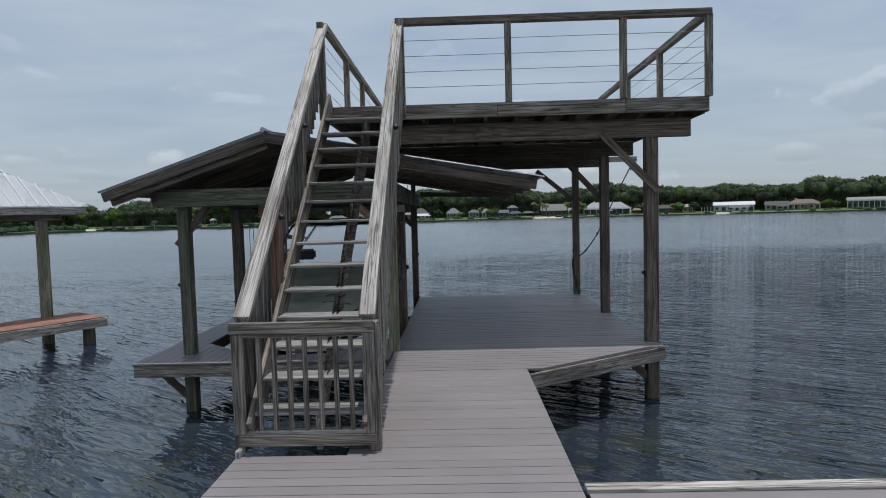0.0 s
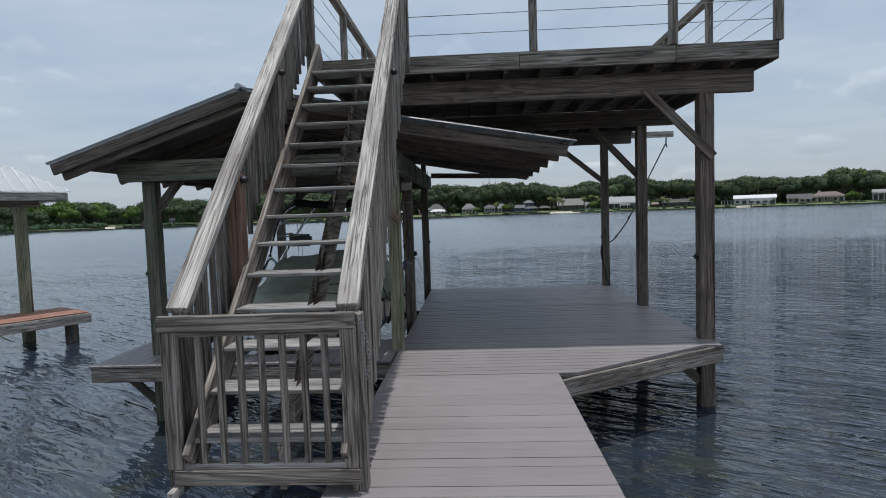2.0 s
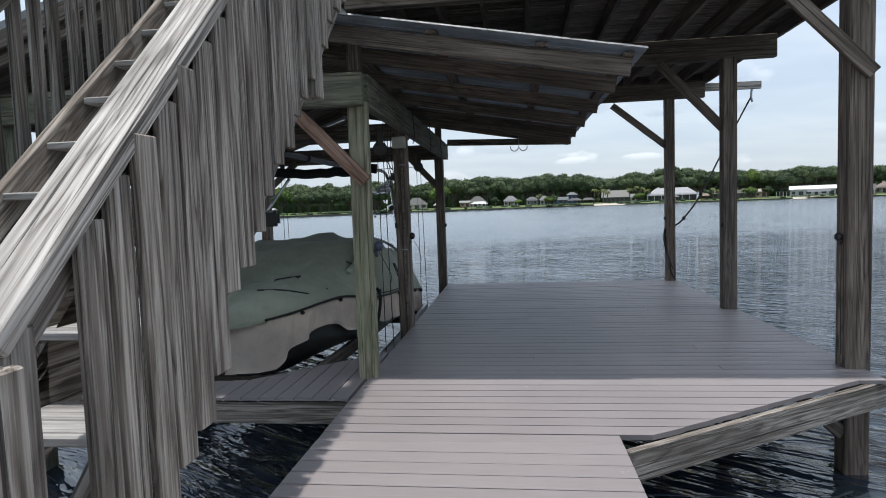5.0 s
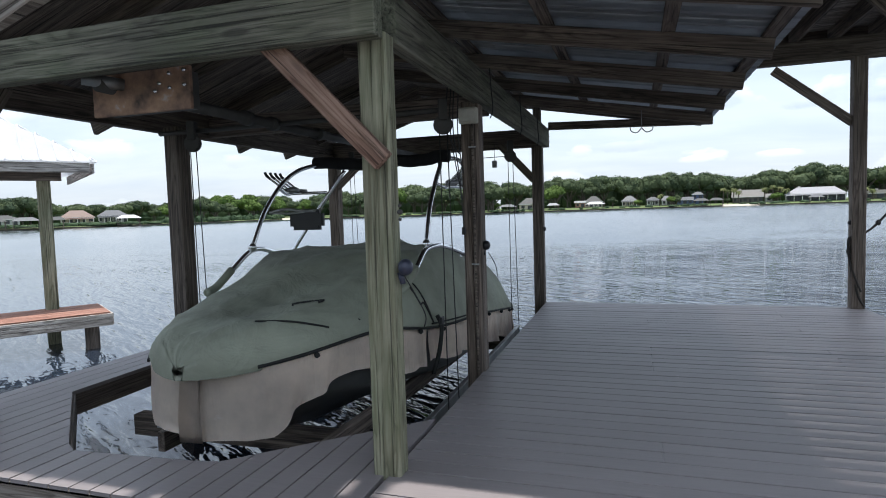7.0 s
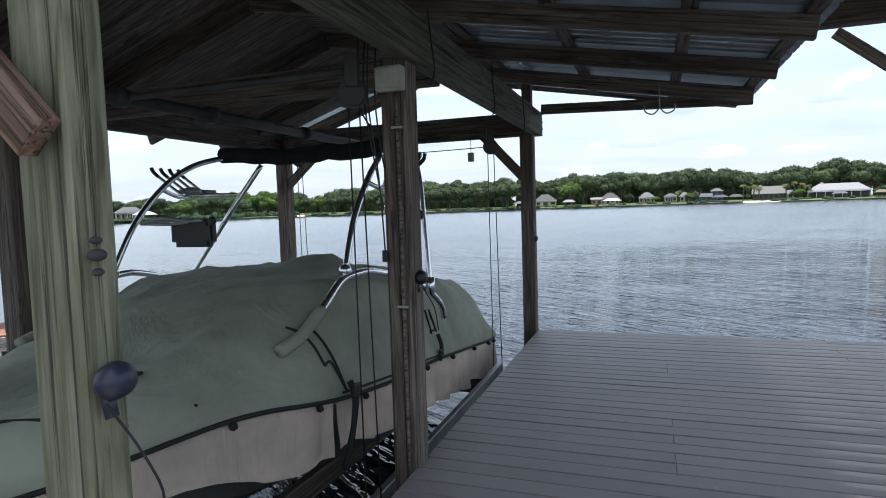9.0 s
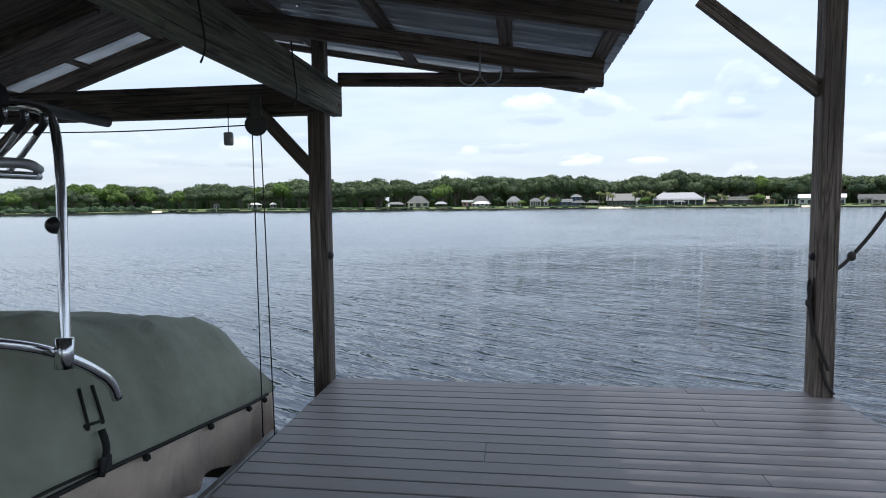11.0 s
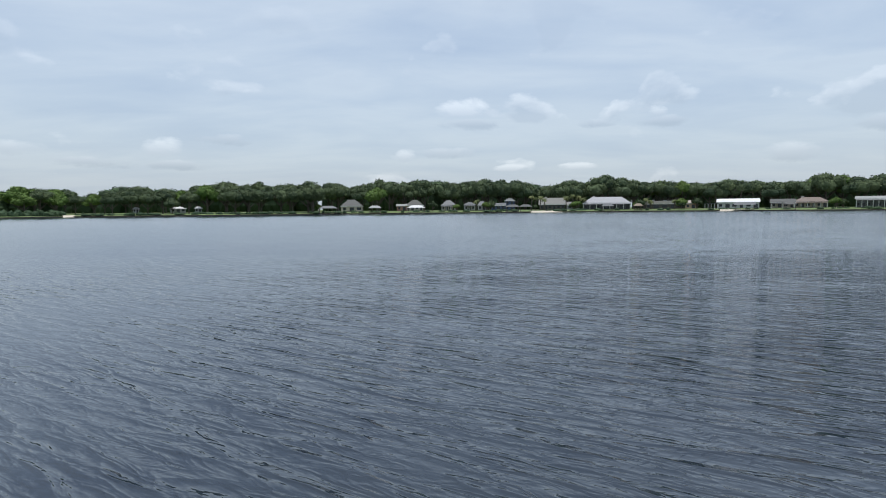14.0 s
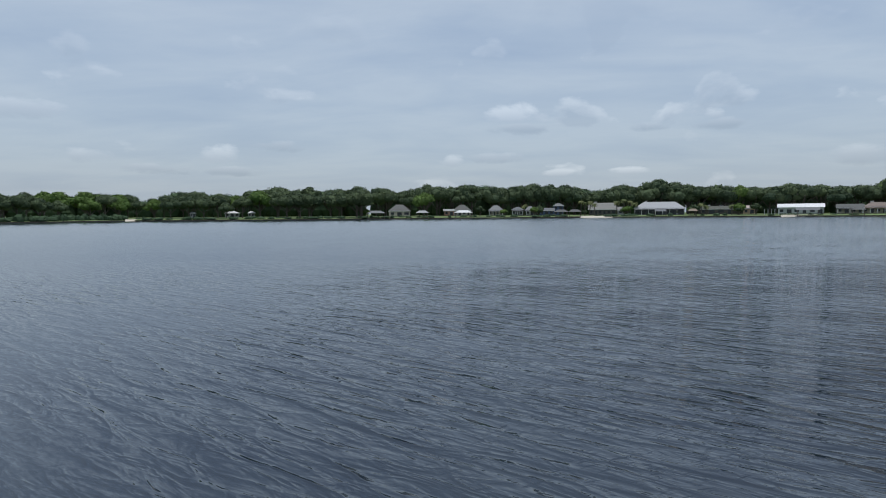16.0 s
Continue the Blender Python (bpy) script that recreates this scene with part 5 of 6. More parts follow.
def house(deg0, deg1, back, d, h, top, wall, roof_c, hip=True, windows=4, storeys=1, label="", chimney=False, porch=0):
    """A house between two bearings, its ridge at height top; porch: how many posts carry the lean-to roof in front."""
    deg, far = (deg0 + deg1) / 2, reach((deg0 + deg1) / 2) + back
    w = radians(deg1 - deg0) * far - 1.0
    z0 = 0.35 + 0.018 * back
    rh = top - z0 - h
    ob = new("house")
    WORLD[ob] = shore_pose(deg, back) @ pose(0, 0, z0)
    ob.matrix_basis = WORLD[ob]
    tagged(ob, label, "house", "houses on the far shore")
    bm = bmesh.new()
    add_box(bm, -w / 2, w / 2, 0, d, 0, h)
    if not hip:
        for x in (-w / 2 + 0.02, w / 2 - 0.02):
            bm.faces.new([bm.verts.new(p) for p in ((x, 0, h), (x, d, h), (x, d / 2, h + rh - 0.1))])
    part("wall", bm, wall_mat(wall), ob, WORLD[ob])
    bm = bmesh.new()
    e = 0.5
    x0, x1, y0, y1 = -w / 2 - e, w / 2 + e, -e, d + e
    inset = min(w * 0.42, (d / 2 + e) * 0.9) if hip else 0.0
    v = [bm.verts.new(p) for p in ((x0, y0, h), (x1, y0, h), (x1, y1, h), (x0, y1, h), (x0 + inset, d / 2, h + rh), (x1 - inset, d / 2, h + rh))]
    for f in ((0, 1, 5, 4), (1, 2, 5), (2, 3, 4, 5), (3, 0, 4), (3, 2, 1, 0)):
        bm.faces.new([v[k] for k in f])
    part("roof", bm, roof_mat(roof_c), ob, WORLD[ob] @ pose(0, 0, 0.02))
    bm = bmesh.new()
    add_box(bm, x0, x1, y0 - 0.04, y0, h - 0.22, h + 0.06)
    part("fascia", bm, wall_mat((0.62, 0.62, 0.6)), ob, WORLD[ob])
    for s in range(storeys):
        for k in range(windows):
            x = -w / 2 + w * (k + 0.5) / windows
            ww = w / windows * (0.62 if k % 3 else 0.45)
            bm = bmesh.new()
            add_box(bm, x - ww / 2, x + ww / 2, -0.08, 0.1, (0.15 if k % 2 else 0.8) + s * 2.8, 2.2 + s * 2.8)
            part("window", bm, WINDOW, ob, WORLD[ob])
    if porch:
        bm = bmesh.new()
        v = [bm.verts.new(p) for p in ((x0 + 0.6, -3.4, h - 0.75), (x1 - 0.6, -3.4, h - 0.75), (x1 - 0.6, 0, h + 0.1), (x0 + 0.6, 0, h + 0.1))]
        bm.faces.new(v)
        bmesh.ops.solidify(bm, geom=bm.faces[:], thickness=0.15)
        part("porch_roof", bm, roof_mat(roof_c), ob, WORLD[ob])
        for k in range(porch):
            x = x0 + 0.8 + (x1 - x0 - 1.6) * k / (porch - 1)
            bm = bmesh.new()
            add_box(bm, x - 0.13, x + 0.13, -3.35, -3.1, -0.1, h - 0.75)
            part("porch_post", bm, wall_mat((0.62, 0.62, 0.6)), ob, WORLD[ob])
    if chimney:
        bm = bmesh.new()
        add_box(bm, -w * 0.3, -w * 0.3 + 1.3, d / 2, d / 2 + 1.0, h, h + rh + 0.7)
        part("chimney", bm, wall_mat((0.6, 0.56, 0.5)), ob, WORLD[ob])
    return ob


def far_boathouse(deg, out, w, d, roof_c, hip=True):
    top = shore_pose(deg, -out - d)
    ob = new("far_boathouse")
    WORLD[ob] = top @ pose(0, 0, -0.8)
    ob.matrix_basis = WORLD[ob]
    tagged(ob, "small roofed boat dock on posts at the far shore", "boat dock", "boat docks on the far shore")
    bm = bmesh.new()
    add_box(bm, -w / 2, w / 2, 0, d, 0.7, 0.85)
    part("deck", bm, DARK_WOOD, ob, WORLD[ob])
    for x in (-w / 2 + 0.2, w / 2 - 0.2):
        for y in (0.2, d - 0.2):
            bm = bmesh.new()
            add_box(bm, x - 0.12, x + 0.12, y - 0.12, y + 0.12, -0.6, 3.2)
            part("post", bm, DARK_WOOD, ob, WORLD[ob])
    bm = bmesh.new()
    x0, x1, y0, y1, h, rh = -w / 2 - 0.5, w / 2 + 0.5, -0.5, d + 0.5, 3.2, 1.3
    inset = w * 0.3 if hip else 0
    v = [bm.verts.new(p) for p in ((x0, y0, h), (x1, y0, h), (x1, y1, h), (x0, y1, h), (x0 + inset, d / 2, h + rh), (x1 - inset, d / 2, h + rh))]
    for f in ((0, 1, 5, 4), (1, 2, 5), (2, 3, 4, 5), (3, 0, 4), (3, 2, 1, 0)):
        bm.faces.new([v[k] for k in f])
    part("roof", bm, roof_mat(roof_c), ob, WORLD[ob])
    return ob


GREY, PALE, WHITE, TAN, BROWN, BLUE = (0.10, 0.105, 0.10), (0.20, 0.21, 0.215), (0.40, 0.41, 0.41), (0.27, 0.215, 0.15), (0.09, 0.07, 0.06), (0.05, 0.08, 0.16)
CREAM, SLATE = (0.46, 0.42, 0.34), (0.16, 0.17, 0.18)
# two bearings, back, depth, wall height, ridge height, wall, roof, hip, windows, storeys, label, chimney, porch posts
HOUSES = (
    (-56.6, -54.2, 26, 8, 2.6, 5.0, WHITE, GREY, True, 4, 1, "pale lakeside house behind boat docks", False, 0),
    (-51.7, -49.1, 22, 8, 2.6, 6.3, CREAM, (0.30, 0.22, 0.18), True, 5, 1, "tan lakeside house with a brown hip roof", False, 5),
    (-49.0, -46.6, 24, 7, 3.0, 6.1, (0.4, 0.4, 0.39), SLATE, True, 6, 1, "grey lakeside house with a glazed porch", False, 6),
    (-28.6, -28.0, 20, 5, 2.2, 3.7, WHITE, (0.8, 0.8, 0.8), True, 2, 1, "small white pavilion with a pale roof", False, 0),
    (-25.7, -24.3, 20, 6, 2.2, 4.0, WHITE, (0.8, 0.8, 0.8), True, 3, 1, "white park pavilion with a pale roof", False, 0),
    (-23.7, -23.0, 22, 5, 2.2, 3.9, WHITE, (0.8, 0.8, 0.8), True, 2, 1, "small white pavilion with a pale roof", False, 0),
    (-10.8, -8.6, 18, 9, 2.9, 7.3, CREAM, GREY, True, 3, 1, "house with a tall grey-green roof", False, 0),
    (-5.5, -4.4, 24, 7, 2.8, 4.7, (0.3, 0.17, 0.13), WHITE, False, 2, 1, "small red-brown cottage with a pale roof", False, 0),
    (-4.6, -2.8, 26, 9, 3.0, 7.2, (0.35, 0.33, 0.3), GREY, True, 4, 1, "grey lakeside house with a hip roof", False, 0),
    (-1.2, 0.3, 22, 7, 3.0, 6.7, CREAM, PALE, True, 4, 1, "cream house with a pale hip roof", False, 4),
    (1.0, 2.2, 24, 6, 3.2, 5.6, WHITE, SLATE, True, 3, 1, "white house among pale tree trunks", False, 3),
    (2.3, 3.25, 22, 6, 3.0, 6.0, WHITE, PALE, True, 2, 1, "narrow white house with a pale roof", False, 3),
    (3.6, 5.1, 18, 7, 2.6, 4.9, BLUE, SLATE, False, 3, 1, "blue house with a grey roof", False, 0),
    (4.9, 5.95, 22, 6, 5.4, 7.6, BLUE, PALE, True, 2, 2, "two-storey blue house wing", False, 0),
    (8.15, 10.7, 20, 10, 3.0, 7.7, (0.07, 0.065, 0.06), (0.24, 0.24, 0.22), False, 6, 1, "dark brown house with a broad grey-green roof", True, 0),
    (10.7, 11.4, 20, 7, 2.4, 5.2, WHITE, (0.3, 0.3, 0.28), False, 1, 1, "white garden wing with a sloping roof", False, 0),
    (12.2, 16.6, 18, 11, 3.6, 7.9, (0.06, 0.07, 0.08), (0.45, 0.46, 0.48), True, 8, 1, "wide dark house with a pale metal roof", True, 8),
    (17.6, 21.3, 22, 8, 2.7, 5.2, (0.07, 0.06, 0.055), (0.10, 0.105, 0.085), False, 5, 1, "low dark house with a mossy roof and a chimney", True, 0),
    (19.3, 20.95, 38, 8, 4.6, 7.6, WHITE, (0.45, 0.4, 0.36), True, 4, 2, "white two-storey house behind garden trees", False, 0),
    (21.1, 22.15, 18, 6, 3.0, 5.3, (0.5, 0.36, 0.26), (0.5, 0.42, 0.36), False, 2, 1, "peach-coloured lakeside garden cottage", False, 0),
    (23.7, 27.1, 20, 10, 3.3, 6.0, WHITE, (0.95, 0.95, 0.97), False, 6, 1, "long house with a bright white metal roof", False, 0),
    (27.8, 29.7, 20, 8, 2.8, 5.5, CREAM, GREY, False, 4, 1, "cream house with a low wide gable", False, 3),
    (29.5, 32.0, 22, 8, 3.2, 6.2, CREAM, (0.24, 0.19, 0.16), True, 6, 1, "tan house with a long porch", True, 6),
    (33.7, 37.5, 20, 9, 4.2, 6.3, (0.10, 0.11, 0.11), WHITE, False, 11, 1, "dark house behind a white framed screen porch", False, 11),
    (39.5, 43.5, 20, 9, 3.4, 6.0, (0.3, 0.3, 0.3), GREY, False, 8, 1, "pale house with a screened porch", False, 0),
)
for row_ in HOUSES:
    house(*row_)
# bearing, reach over the water, width, depth, roof colour, ridge height above the deck, hip
for deg, out_, w, d, c, hip in ((-54.0, 3, 8, 6, PALE, True), (-56.2, 3, 8, 6, GREY, True), (-51.9, 3, 4, 6, GREY, True), (-46.7, 4, 8, 6, (0.85, 0.85, 0.85), True), (-11.9, 3, 9, 6, PALE, True), (-7.5, 3, 6, 5, WHITE, True), (-3.55, 4, 9, 6, (0.85, 0.85, 0.85), True), (5.7, 5, 7, 6, GREY, True), (6.95, 6, 6, 6, GREY, True), (14.5, 2, 6, 5, SLATE, True), (17.2, 2, 4, 4, TAN, True), (25.9, 2, 9, 6, SLATE, False), (29.3, 2, 5, 5, GREY, True)):
    far_boathouse(deg, out_, w, d, c, hip)


def palm(deg, back, height, seed):
    """A slim trunk with a head of drooping fronds."""
    rng = random.Random(seed)
    ob = new("palm_tree")
    WORLD[ob] = shore_pose(deg, back) @ pose(0, 0, 0.4)
    ob.matrix_basis = WORLD[ob]
    tagged(ob, "tall slim palm with drooping fronds on the far shore", "palm tree", "palms on the far shore")
    lean = rng.uniform(-0.5, 0.5)
    bm = bmesh.new()
    tube_mesh(bm, [(0, 0, -0.3), (lean * 0.3, 0, height * 0.4), (lean, 0, height - 1.4)], 0.28, 6)
    part("trunk", bm, BARK, ob, WORLD[ob], smooth=True)
    bm = bmesh.new()
    for k in range(22):
        a, lift, size = k * 2.4, rng.uniform(-0.5, 1.0), rng.uniform(1.7, 2.4)
        out_, side = Vector((math.cos(a), math.sin(a), 0)), Vector((-math.sin(a), math.cos(a), 0))
        was = None
        for i in range(5):
            f = i / 4
            p = Vector((lean, 0, height - 1.5)) + out_ * size * f + Vector((0, 0, lift * f * 1.6 - 1.7 * f * f))
            wide = 0.42 * math.sin(math.pi * (0.15 + 0.8 * f))
            pair = [bm.verts.new(p + side * wide - Vector((0, 0, wide * 0.5))), bm.verts.new(p), bm.verts.new(p - side * wide - Vector((0, 0, wide * 0.5)))]
            if was:
                bm.faces.new((was[0], was[1], pair[1], pair[0]))
                bm.faces.new((was[1], was[2], pair[2], pair[1]))
            was = pair
    part("crown", bm, LEAF_PALM, ob, WORLD[ob])


for k, (deg, back, height) in enumerate(((7.5, 12, 9.6), (7.85, 14, 8.6), (8.3, 13, 9.4), (8.75, 12, 8.0), (10.75, 14, 9.2), (11.35, 20, 10.4), (11.9, 22, 9.6), (12.3, 20, 8.4), (17.9, 14, 7.6), (18.3, 16, 6.6), (20.3, 12, 6.6), (2.2, 14, 7.6))):
    palm(deg, back, height, 300 + k)
beach = thing("beach", (0, 0, 0), "strip of pale sand at the far lake edge", "beach", kind="structure")
for d0, d1 in ((7.4, 10.9), (-33.6, -32.3), (24.0, 26.5)):
    bm = bmesh.new()
    was = None
    for i in range(13):
        deg = d0 + (d1 - d0) * i / 12
        edge_ = 1.6 * math.sin(math.pi * i / 12)
        pair = [bm.verts.new(polar(deg, reach(deg) - 2.5 * math.sin(math.pi * i / 12) - 0.6, -0.85)), bm.verts.new(polar(deg, reach(deg) + 1.5, 0.12)), bm.verts.new(polar(deg, reach(deg) + 3 + edge_, 0.14))]
        if was:
            for j in range(2):
                bm.faces.new((was[j], pair[j], pair[j + 1], was[j + 1]))
        was = pair
    part("sand_strip", bm, BEACH_SAND, beach)
pergola_pose = shore_pose(23.3, 12)
pergola = thing("pergola", tuple(pergola_pose.translation), "low white-posted garden pergola near the water", "pergola")
for k in range(5):
    for y in (0, 3.5):
        x = -3.2 + 1.6 * k
        bm = bmesh.new()
        add_box(bm, x - 0.13, x + 0.13, y - 0.13, y + 0.13, 0.3, 3.1)
        part("post", bm, wall_mat((0.6, 0.6, 0.58)), pergola, pergola_pose)
bm = bmesh.new()
add_box(bm, -3.6, 3.6, -0.4, 3.9, 3.1, 3.35)
part("roof", bm, roof_mat(SLATE), pergola, pergola_pose)


def clump_cards(bm, centre, radii, count, size, rng):
    """Leaf clumps as small bent triangles pairs scattered over an uneven lobe."""
    for _ in range(count):
        d = Vector((rng.gauss(0, 1), rng.gauss(0, 1), rng.gauss(0, 1)))
        d.normalize()
        if d.z < -0.55:
            d.z *= -1
        k = rng.uniform(0.80, 1.08) + 0.10 * noise.noise(d * 2.5 + Vector(centre))
        p = Vector(centre) + Vector((d.x * radii[0], d.y * radii[1], d.z * radii[2])) * k
        a = Vector((rng.gauss(0, 1), rng.gauss(0, 1), rng.gauss(0, 1) * 0.5)).normalized() * size * rng.uniform(0.6, 1.3)
        b_ = a.cross(d if d.length > 0 else Vector((0, 0, 1))).normalized() * size * rng.uniform(0.5, 1.1)
        v = [bm.verts.new(p + q) for q in (a, b_ + d * 0.1, -a, -b_ - d * 0.1)]
        bm.faces.new(v)


def blob(bm, centre, radii, rng, shrink=0.86):
    made = bmesh.ops.create_icosphere(bm, subdivisions=2, radius=1)
    off = Vector((rng.uniform(0, 50), 0, 0))
    for v in made["verts"]:
        d = v.co.normalized()
        k = shrink * (1 + 0.22 * noise.noise(d * 2.1 + off))
        v.co = Vector(centre) + Vector((d.x * radii[0], d.y * radii[1], d.z * radii[2])) * k


def tree(seed, height, spread, mat, trunk_h=0.25, lean=0.0):
    rng = random.Random(seed)
    ob = thing("tree", (0, 0, 0))
    bm = bmesh.new()
    th = height * trunk_h
    tube_mesh(bm, [(0, 0, -0.3), (0.1, 0, th * 0.6), (lean, 0, th * 1.5), (lean, 0.2, height * 0.7)], 0.38, 6)
    for k in range(5):
        a = rng.uniform(0, 6.28)
        tube_mesh(bm, [(0, 0, th * 0.8), (math.cos(a) * spread * 0.3, math.sin(a) * spread * 0.3, th * 1.5), (math.cos(a) * spread * 0.65, math.sin(a) * spread * 0.65, height * 0.62)], 0.18, 5)
    part("trunk", bm, BARK, ob, smooth=True)
    bm = bmesh.new()
    lobes = []
    for k in range(11):
        a = k * 2.4 + rng.uniform(-0.4, 0.4)
        rr = spread * 0.62 * math.sqrt((k + 0.3) / 11)
        z = th * 1.25 + (height - th) * (0.38 + 0.30 * rng.random()) * (1.12 - 0.55 * (rr / spread))
        r = spread * rng.uniform(0.30, 0.44)
        lobes.append(((math.cos(a) * rr, math.sin(a) * rr, z), (r, r, r * 0.78)))
    lobes.append(((0, 0, height - spread * 0.33), (spread * 0.42, spread * 0.42, spread * 0.33)))
    for c, r in lobes:
        blob(bm, c, r, rng)
        clump_cards(bm, c, r, 120, 0.42, rng)
    part("crown", bm, mat, ob)
    return ob


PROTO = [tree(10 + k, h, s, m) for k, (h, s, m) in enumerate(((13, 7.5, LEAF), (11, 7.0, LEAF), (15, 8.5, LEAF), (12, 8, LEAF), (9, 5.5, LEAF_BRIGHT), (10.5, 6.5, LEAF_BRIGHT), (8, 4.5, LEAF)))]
LABELS = ("broad dark green oak on the far shore", "rounded green oak on the far shore", "tall spreading live oak on the far shore", "wide green oak on the far shore", "light green tree on the far shore", "yellow-green tree by the lake", "small dark tree by a house")
# how high the tree tops stand by bearing, seen over the water
TOPS = ((-70, 9), (-55.7, 8.6), (-54.4, 11.7), (-53.2, 9.6), (-52, 7.6), (-49, 7.6), (-47.5, 7.2), (-45.9, 8.8), (-44.6, 7.2), (-43, 9.0), (-41.3, 10.5), (-38, 11.5), (-35.7, 12.1), (-33, 11.4), (-31.9, 9.0), (-30.8, 10.8), (-28.8, 13.0), (-26.5, 12.8), (-25.0, 9.6), (-24.3, 12.2), (-21, 16.2), (-20, 13.2), (-18.7, 15.4), (-16, 14), (-15.2, 15.8), (-11, 15.4), (-10, 13.2), (-8, 14.5), (-7.1, 17.6), (-5.5, 15.1), (-3, 16.9), (-1.7, 17.4), (0, 14.6), (2.4, 17), (5, 17), (7, 16), (8.5, 12.6), (9.6, 14.2), (11.3, 16.4), (12.5, 12.8), (13.2, 17.2), (14.2, 19.6), (15.2, 17.3), (16.4, 17), (17.4, 14.8), (19, 15.8), (21, 15), (22.9, 13.2), (24.2, 15.6), (25.5, 15.2), (27.6, 13.6), (30.5, 13.8), (31.3, 16.2), (32, 17.6), (34.2, 14.2), (35.6, 15.8), (70, 15))
rng = random.Random(77)
HEIGHTS = (13, 11, 15, 12, 9, 10.5, 8)


def tops(deg, back):
    """The height a tree top needs, that far behind the water's edge, to reach the skyline."""
    return 1.4 + (lin(deg, TOPS) - 1.4) * (reach(deg) + back) / (reach(deg) - 3)


deg = -66.0
while deg < 60:
    for row in range(2):
        k = rng.choice((0, 1, 2, 3, 3, 0, 5 if -40 < deg < -22 else 1, 4 if rng.random() < 0.35 else 2))
        d2 = deg + rng.uniform(-0.5, 0.5)
        near_house = any(h[0] - 1.0 < d2 < h[1] + 1.0 for h in HOUSES if abs(deg) < 60 and not -29 < h[0] < -22)
        back = rng.uniform(36, 46) if near_house or row else rng.uniform(9, 20)
        need = tops(d2, back) * (rng.uniform(0.94, 1.02) if row or near_house else rng.uniform(0.72, 0.95))
        s = need / HEIGHTS[k]
        c = copy_thing(PROTO[k], Matrix())
        c.matrix_basis = shore_pose(d2, back) @ pose(0, 0, 0.018 * back + 0.1, 0, 0, rng.uniform(0, 360)) @ Matrix.Diagonal((min(s, 1.25), min(s, 1.25), s, 1))
        tagged(c, LABELS[k], "tree", "trees on the far shore")
    deg += rng.uniform(0.9, 1.5) * (330 / reach(deg)) ** 0.5
for k in range(26):
    d2 = rng.choice((-13, -6.4, -1.9, 0.6, 3.4, 7.8, 8.2, 11.6, 17.3, 20.9, 22.5, 27.5, 32.7, 33.2)) + rng.uniform(-0.35, 0.35)
    c = copy_thing(PROTO[rng.choice((4, 6, 6))], Matrix())
    c.matrix_basis = shore_pose(d2, rng.uniform(8, 17)) @ pose(0, 0, 0.4, 0, 0, rng.uniform(0, 360)) @ Matrix.Scale(rng.uniform(0.4, 0.75), 4)
    tagged(c, "small tree in a lakeside garden", "tree", "trees on the far shore")
for p in PROTO:
    for o in (*p.children_recursive, p):
        bpy.data.objects.remove(o)

# woods behind
bm = bmesh.new()
rng = random.Random(4)
deg = -72.0
while deg < 70:
    for _ in range(2):
        r = reach(deg) + rng.uniform(55, 85)
        x, y, z = polar(deg + rng.uniform(-1, 1), r)
        rad = rng.uniform(4, 6.5)
        top = tops(deg, 70) * rng.uniform(0.86, 0.97)
        c = (x, y, top - rad * 0.7)
        blob(bm, c, (rad, rad, rad * 0.75), rng)
        blob(bm, (x, y, top * 0.3), (rad, rad, top * 0.45), rng)
        clump_cards(bm, c, (rad, rad, rad * 0.75), 150, 0.55, rng)
    deg += 0.75
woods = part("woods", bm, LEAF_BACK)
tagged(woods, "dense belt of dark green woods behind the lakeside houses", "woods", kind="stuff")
# shrubs and reeds at the water's edge
bm = bmesh.new()
deg = -70.0
while deg < 65:
    dense = deg < -33.5 or (deg < -5 and rng.random() < 0.12) or rng.random() < 0.22
    if dense:
        r = reach(deg) + rng.uniform(1, 6)
        x, y, z = polar(deg, r)
        rad = rng.uniform(1.0, 2.6)
        h = rng.uniform(0.7, 1.6) * (1.7 if -44 < deg < -33.5 else 0.8)
        blob(bm, (x, y, h * 0.2), (rad, rad, h), rng)
        clump_cards(bm, (x, y, h * 0.2), (rad, rad, h), 30, 0.3, rng)
    deg += 0.22
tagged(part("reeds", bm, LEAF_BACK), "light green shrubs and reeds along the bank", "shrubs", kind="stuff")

# deck boards, last
def board(name, x0, x1, y0, y1, z, parent, mat=None, along_y=False, th=0.03):
    """One board of the decking as a piece of its own."""
    jitter = random.uniform(-0.0015, 0.0015)
    if along_y:
        timber(name, ((x0 + x1) / 2, y0, z - th / 2 + jitter), ((x0 + x1) / 2, y1, z - th / 2 + jitter), x1 - x0, th, mat or DECK_GREY, parent, bev=0.003)
    else:
        timber(name, (x0, (y0 + y1) / 2, z - th / 2 + jitter), (x1, (y0 + y1) / 2, z - th / 2 + jitter), y1 - y0, th, mat or DECK_GREY, parent, bev=0.003)


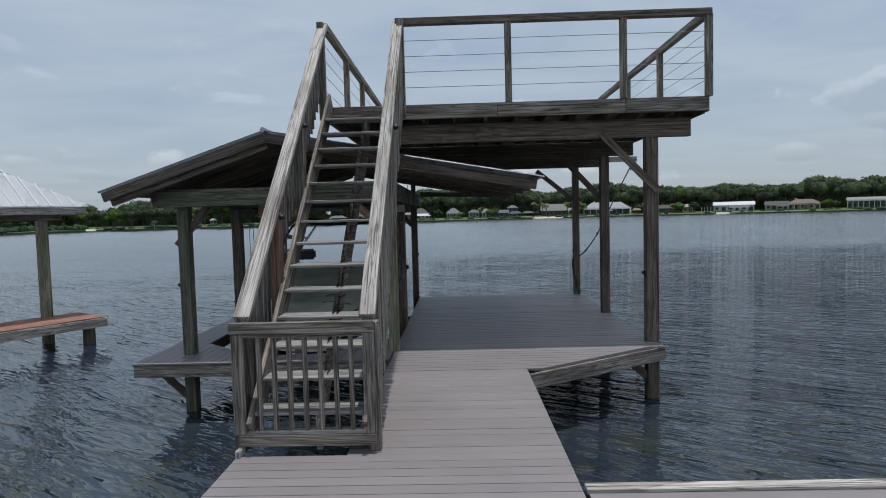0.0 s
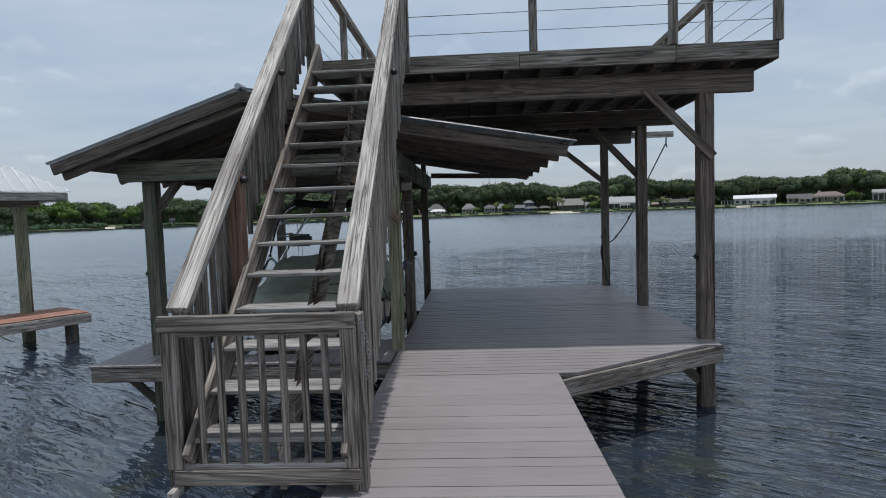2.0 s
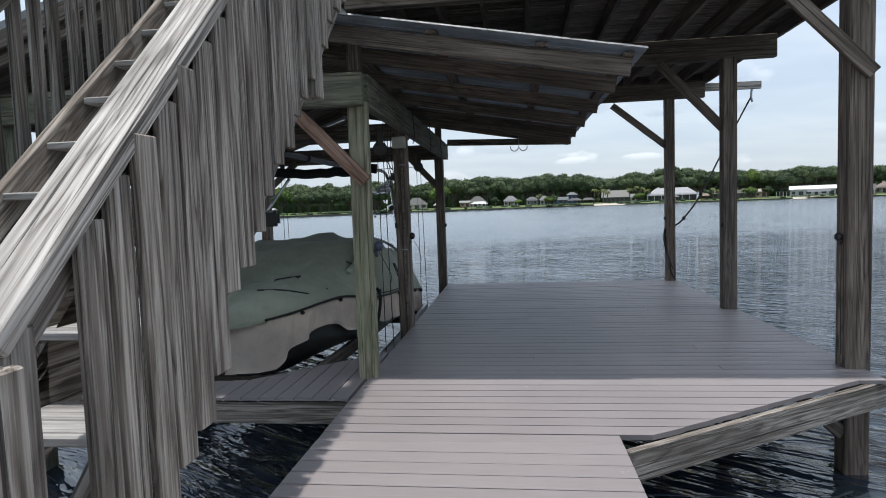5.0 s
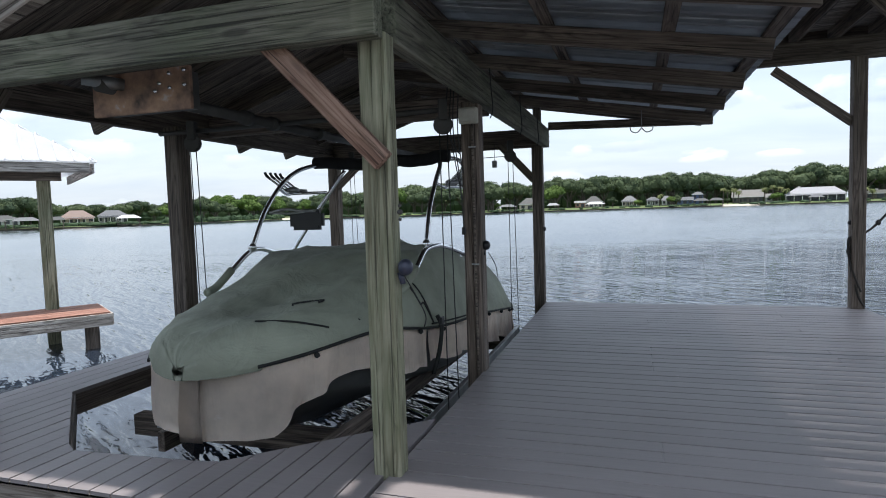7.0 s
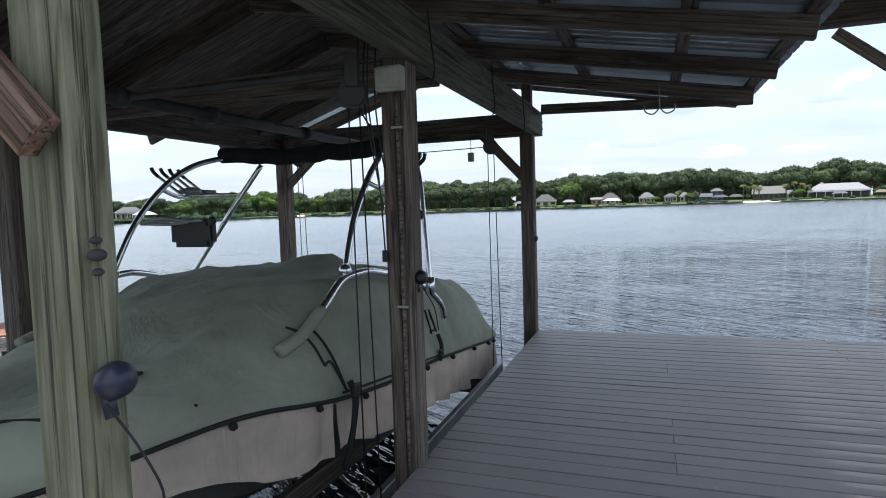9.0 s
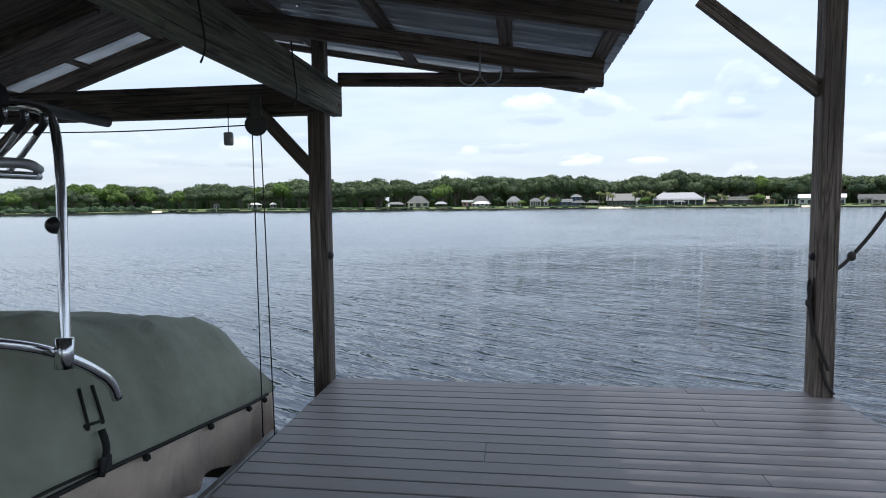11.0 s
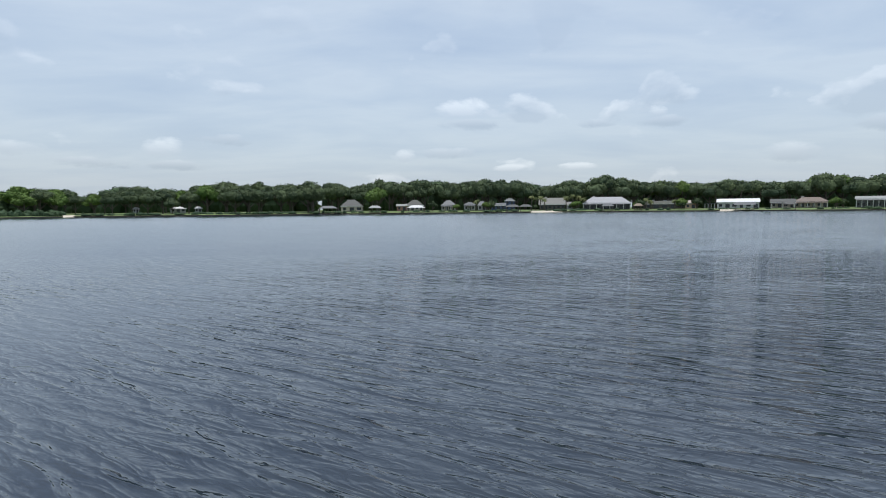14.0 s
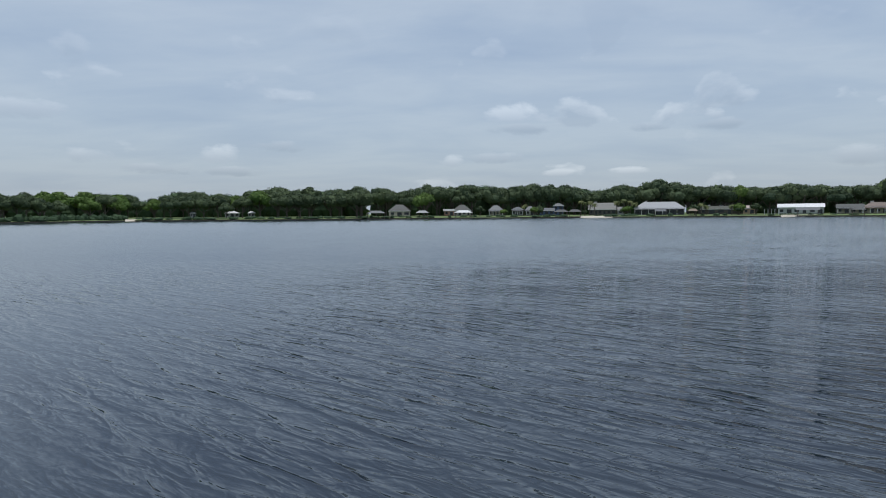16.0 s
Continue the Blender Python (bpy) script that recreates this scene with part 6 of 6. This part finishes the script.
walkway = thing("walkway", (0, 0, 0), "walkway of grey painted boards", "walkway", kind="structure")
GAP = 0.009
y = SOUTH_PL
rng = random.Random(3)
row = 0
while y > -14:
    y0 = y - PITCH
    if y0 > 6.28:
        # boards cut to the slanting edge
        e = RIGHT + (y - 6.24) / (7.52 - 6.24) * (EAST - RIGHT) - 0.03
        bm = bmesh.new()
        e0 = max(RIGHT - 0.2, RIGHT + (y0 - 6.24) / (7.52 - 6.24) * (EAST - RIGHT) - 0.03)
        lo = [(WEST, y0 + GAP), (e0, y0 + GAP), (e, y), (WEST, y)]
        v0 = [bm.verts.new((p[0], p[1], -0.03)) for p in lo]
        v1 = [bm.verts.new((p[0], p[1], 0.0)) for p in lo]
        bm.faces.new(v0[::-1])
        bm.faces.new(v1)
        for k in range(4):
            bm.faces.new((v0[k], v0[(k + 1) % 4], v1[(k + 1) % 4], v1[k]))
        part("board", bm, DECK_GREY, walkway)
    else:
        x0 = WEST if y0 > 3.88 else LEFT
        cut = None
        ends = ((x0, cut - 0.0006), (cut + 0.0006, RIGHT)) if cut is not None else ((x0, RIGHT),)
        for a, b_ in ends:
            board("board", a, b_, y0 + GAP, y, 0.0, walkway)
    y = y0
for y in [0.6 + k * PITCH for k in range(20)]:
    board("board", RIGHT + 0.03, 5.2, y + GAP, y + PITCH, 0.0, walkway)

platform = thing("platform", (1.3, 10, 0), "broad platform of dark grey painted boards", "platform", kind="structure")
y = SOUTH_PL
row = 0
while y < NORTH - 0.05:
    cut = rng.choice((0.8, None, 2.2, None))
    ends = ((WEST, cut - 0.0004), (cut + 0.0004, EAST)) if cut else ((WEST, EAST),)
    for a, b_ in ends:
        board("board", a, b_, y, min(y + PITCH - GAP, NORTH), 0.0, platform)
    y += PITCH



def hole_edge(x):
    """Where the catwalk ends at the boat slip, along x."""
    if x < -3.42:
        return NORTH
    if x < -2.36:
        return 8.24 - (x + 3.40) / 1.04 * 0.90
    if x < -1.42:
        return 7.34 + (x + 2.36) * 0.06
    return 7.40 + (x + 1.42) / 0.93 * 0.88


x = -3.88
while x < WEST - 0.04:
    x1 = min(x + PITCH, WEST)
    xe = x1 - GAP
    ends = [hole_edge(x), hole_edge(xe)]
    bm = bmesh.new()
    lo = [(x, 6.98), (xe, 6.98), (xe, ends[1]), (x, ends[0])]
    v0 = [bm.verts.new((p[0], p[1], -0.03)) for p in lo]
    v1 = [bm.verts.new((p[0], p[1], random.uniform(-0.001, 0.001))) for p in lo]
    bm.faces.new(v0[::-1])
    bm.faces.new(v1)
    for k in range(4):
        bm.faces.new((v0[k], v0[(k + 1) % 4], v1[(k + 1) % 4], v1[k]))
    part("board", bm, DECK_GREY, catwalk)
    x += PITCH
sundeck = thing("sundeck", (1.3, 10, SD_Z), "raised sundeck of weathered boards", "sundeck", kind="structure")
y = SD_S + 0.03
while y < SD_N - 0.05:
    board("board", SD_W + 0.03, SD_E - 0.03, y, y + PITCH - GAP, SD_Z - 0.005, sundeck, WEATHERED)
    y += PITCH
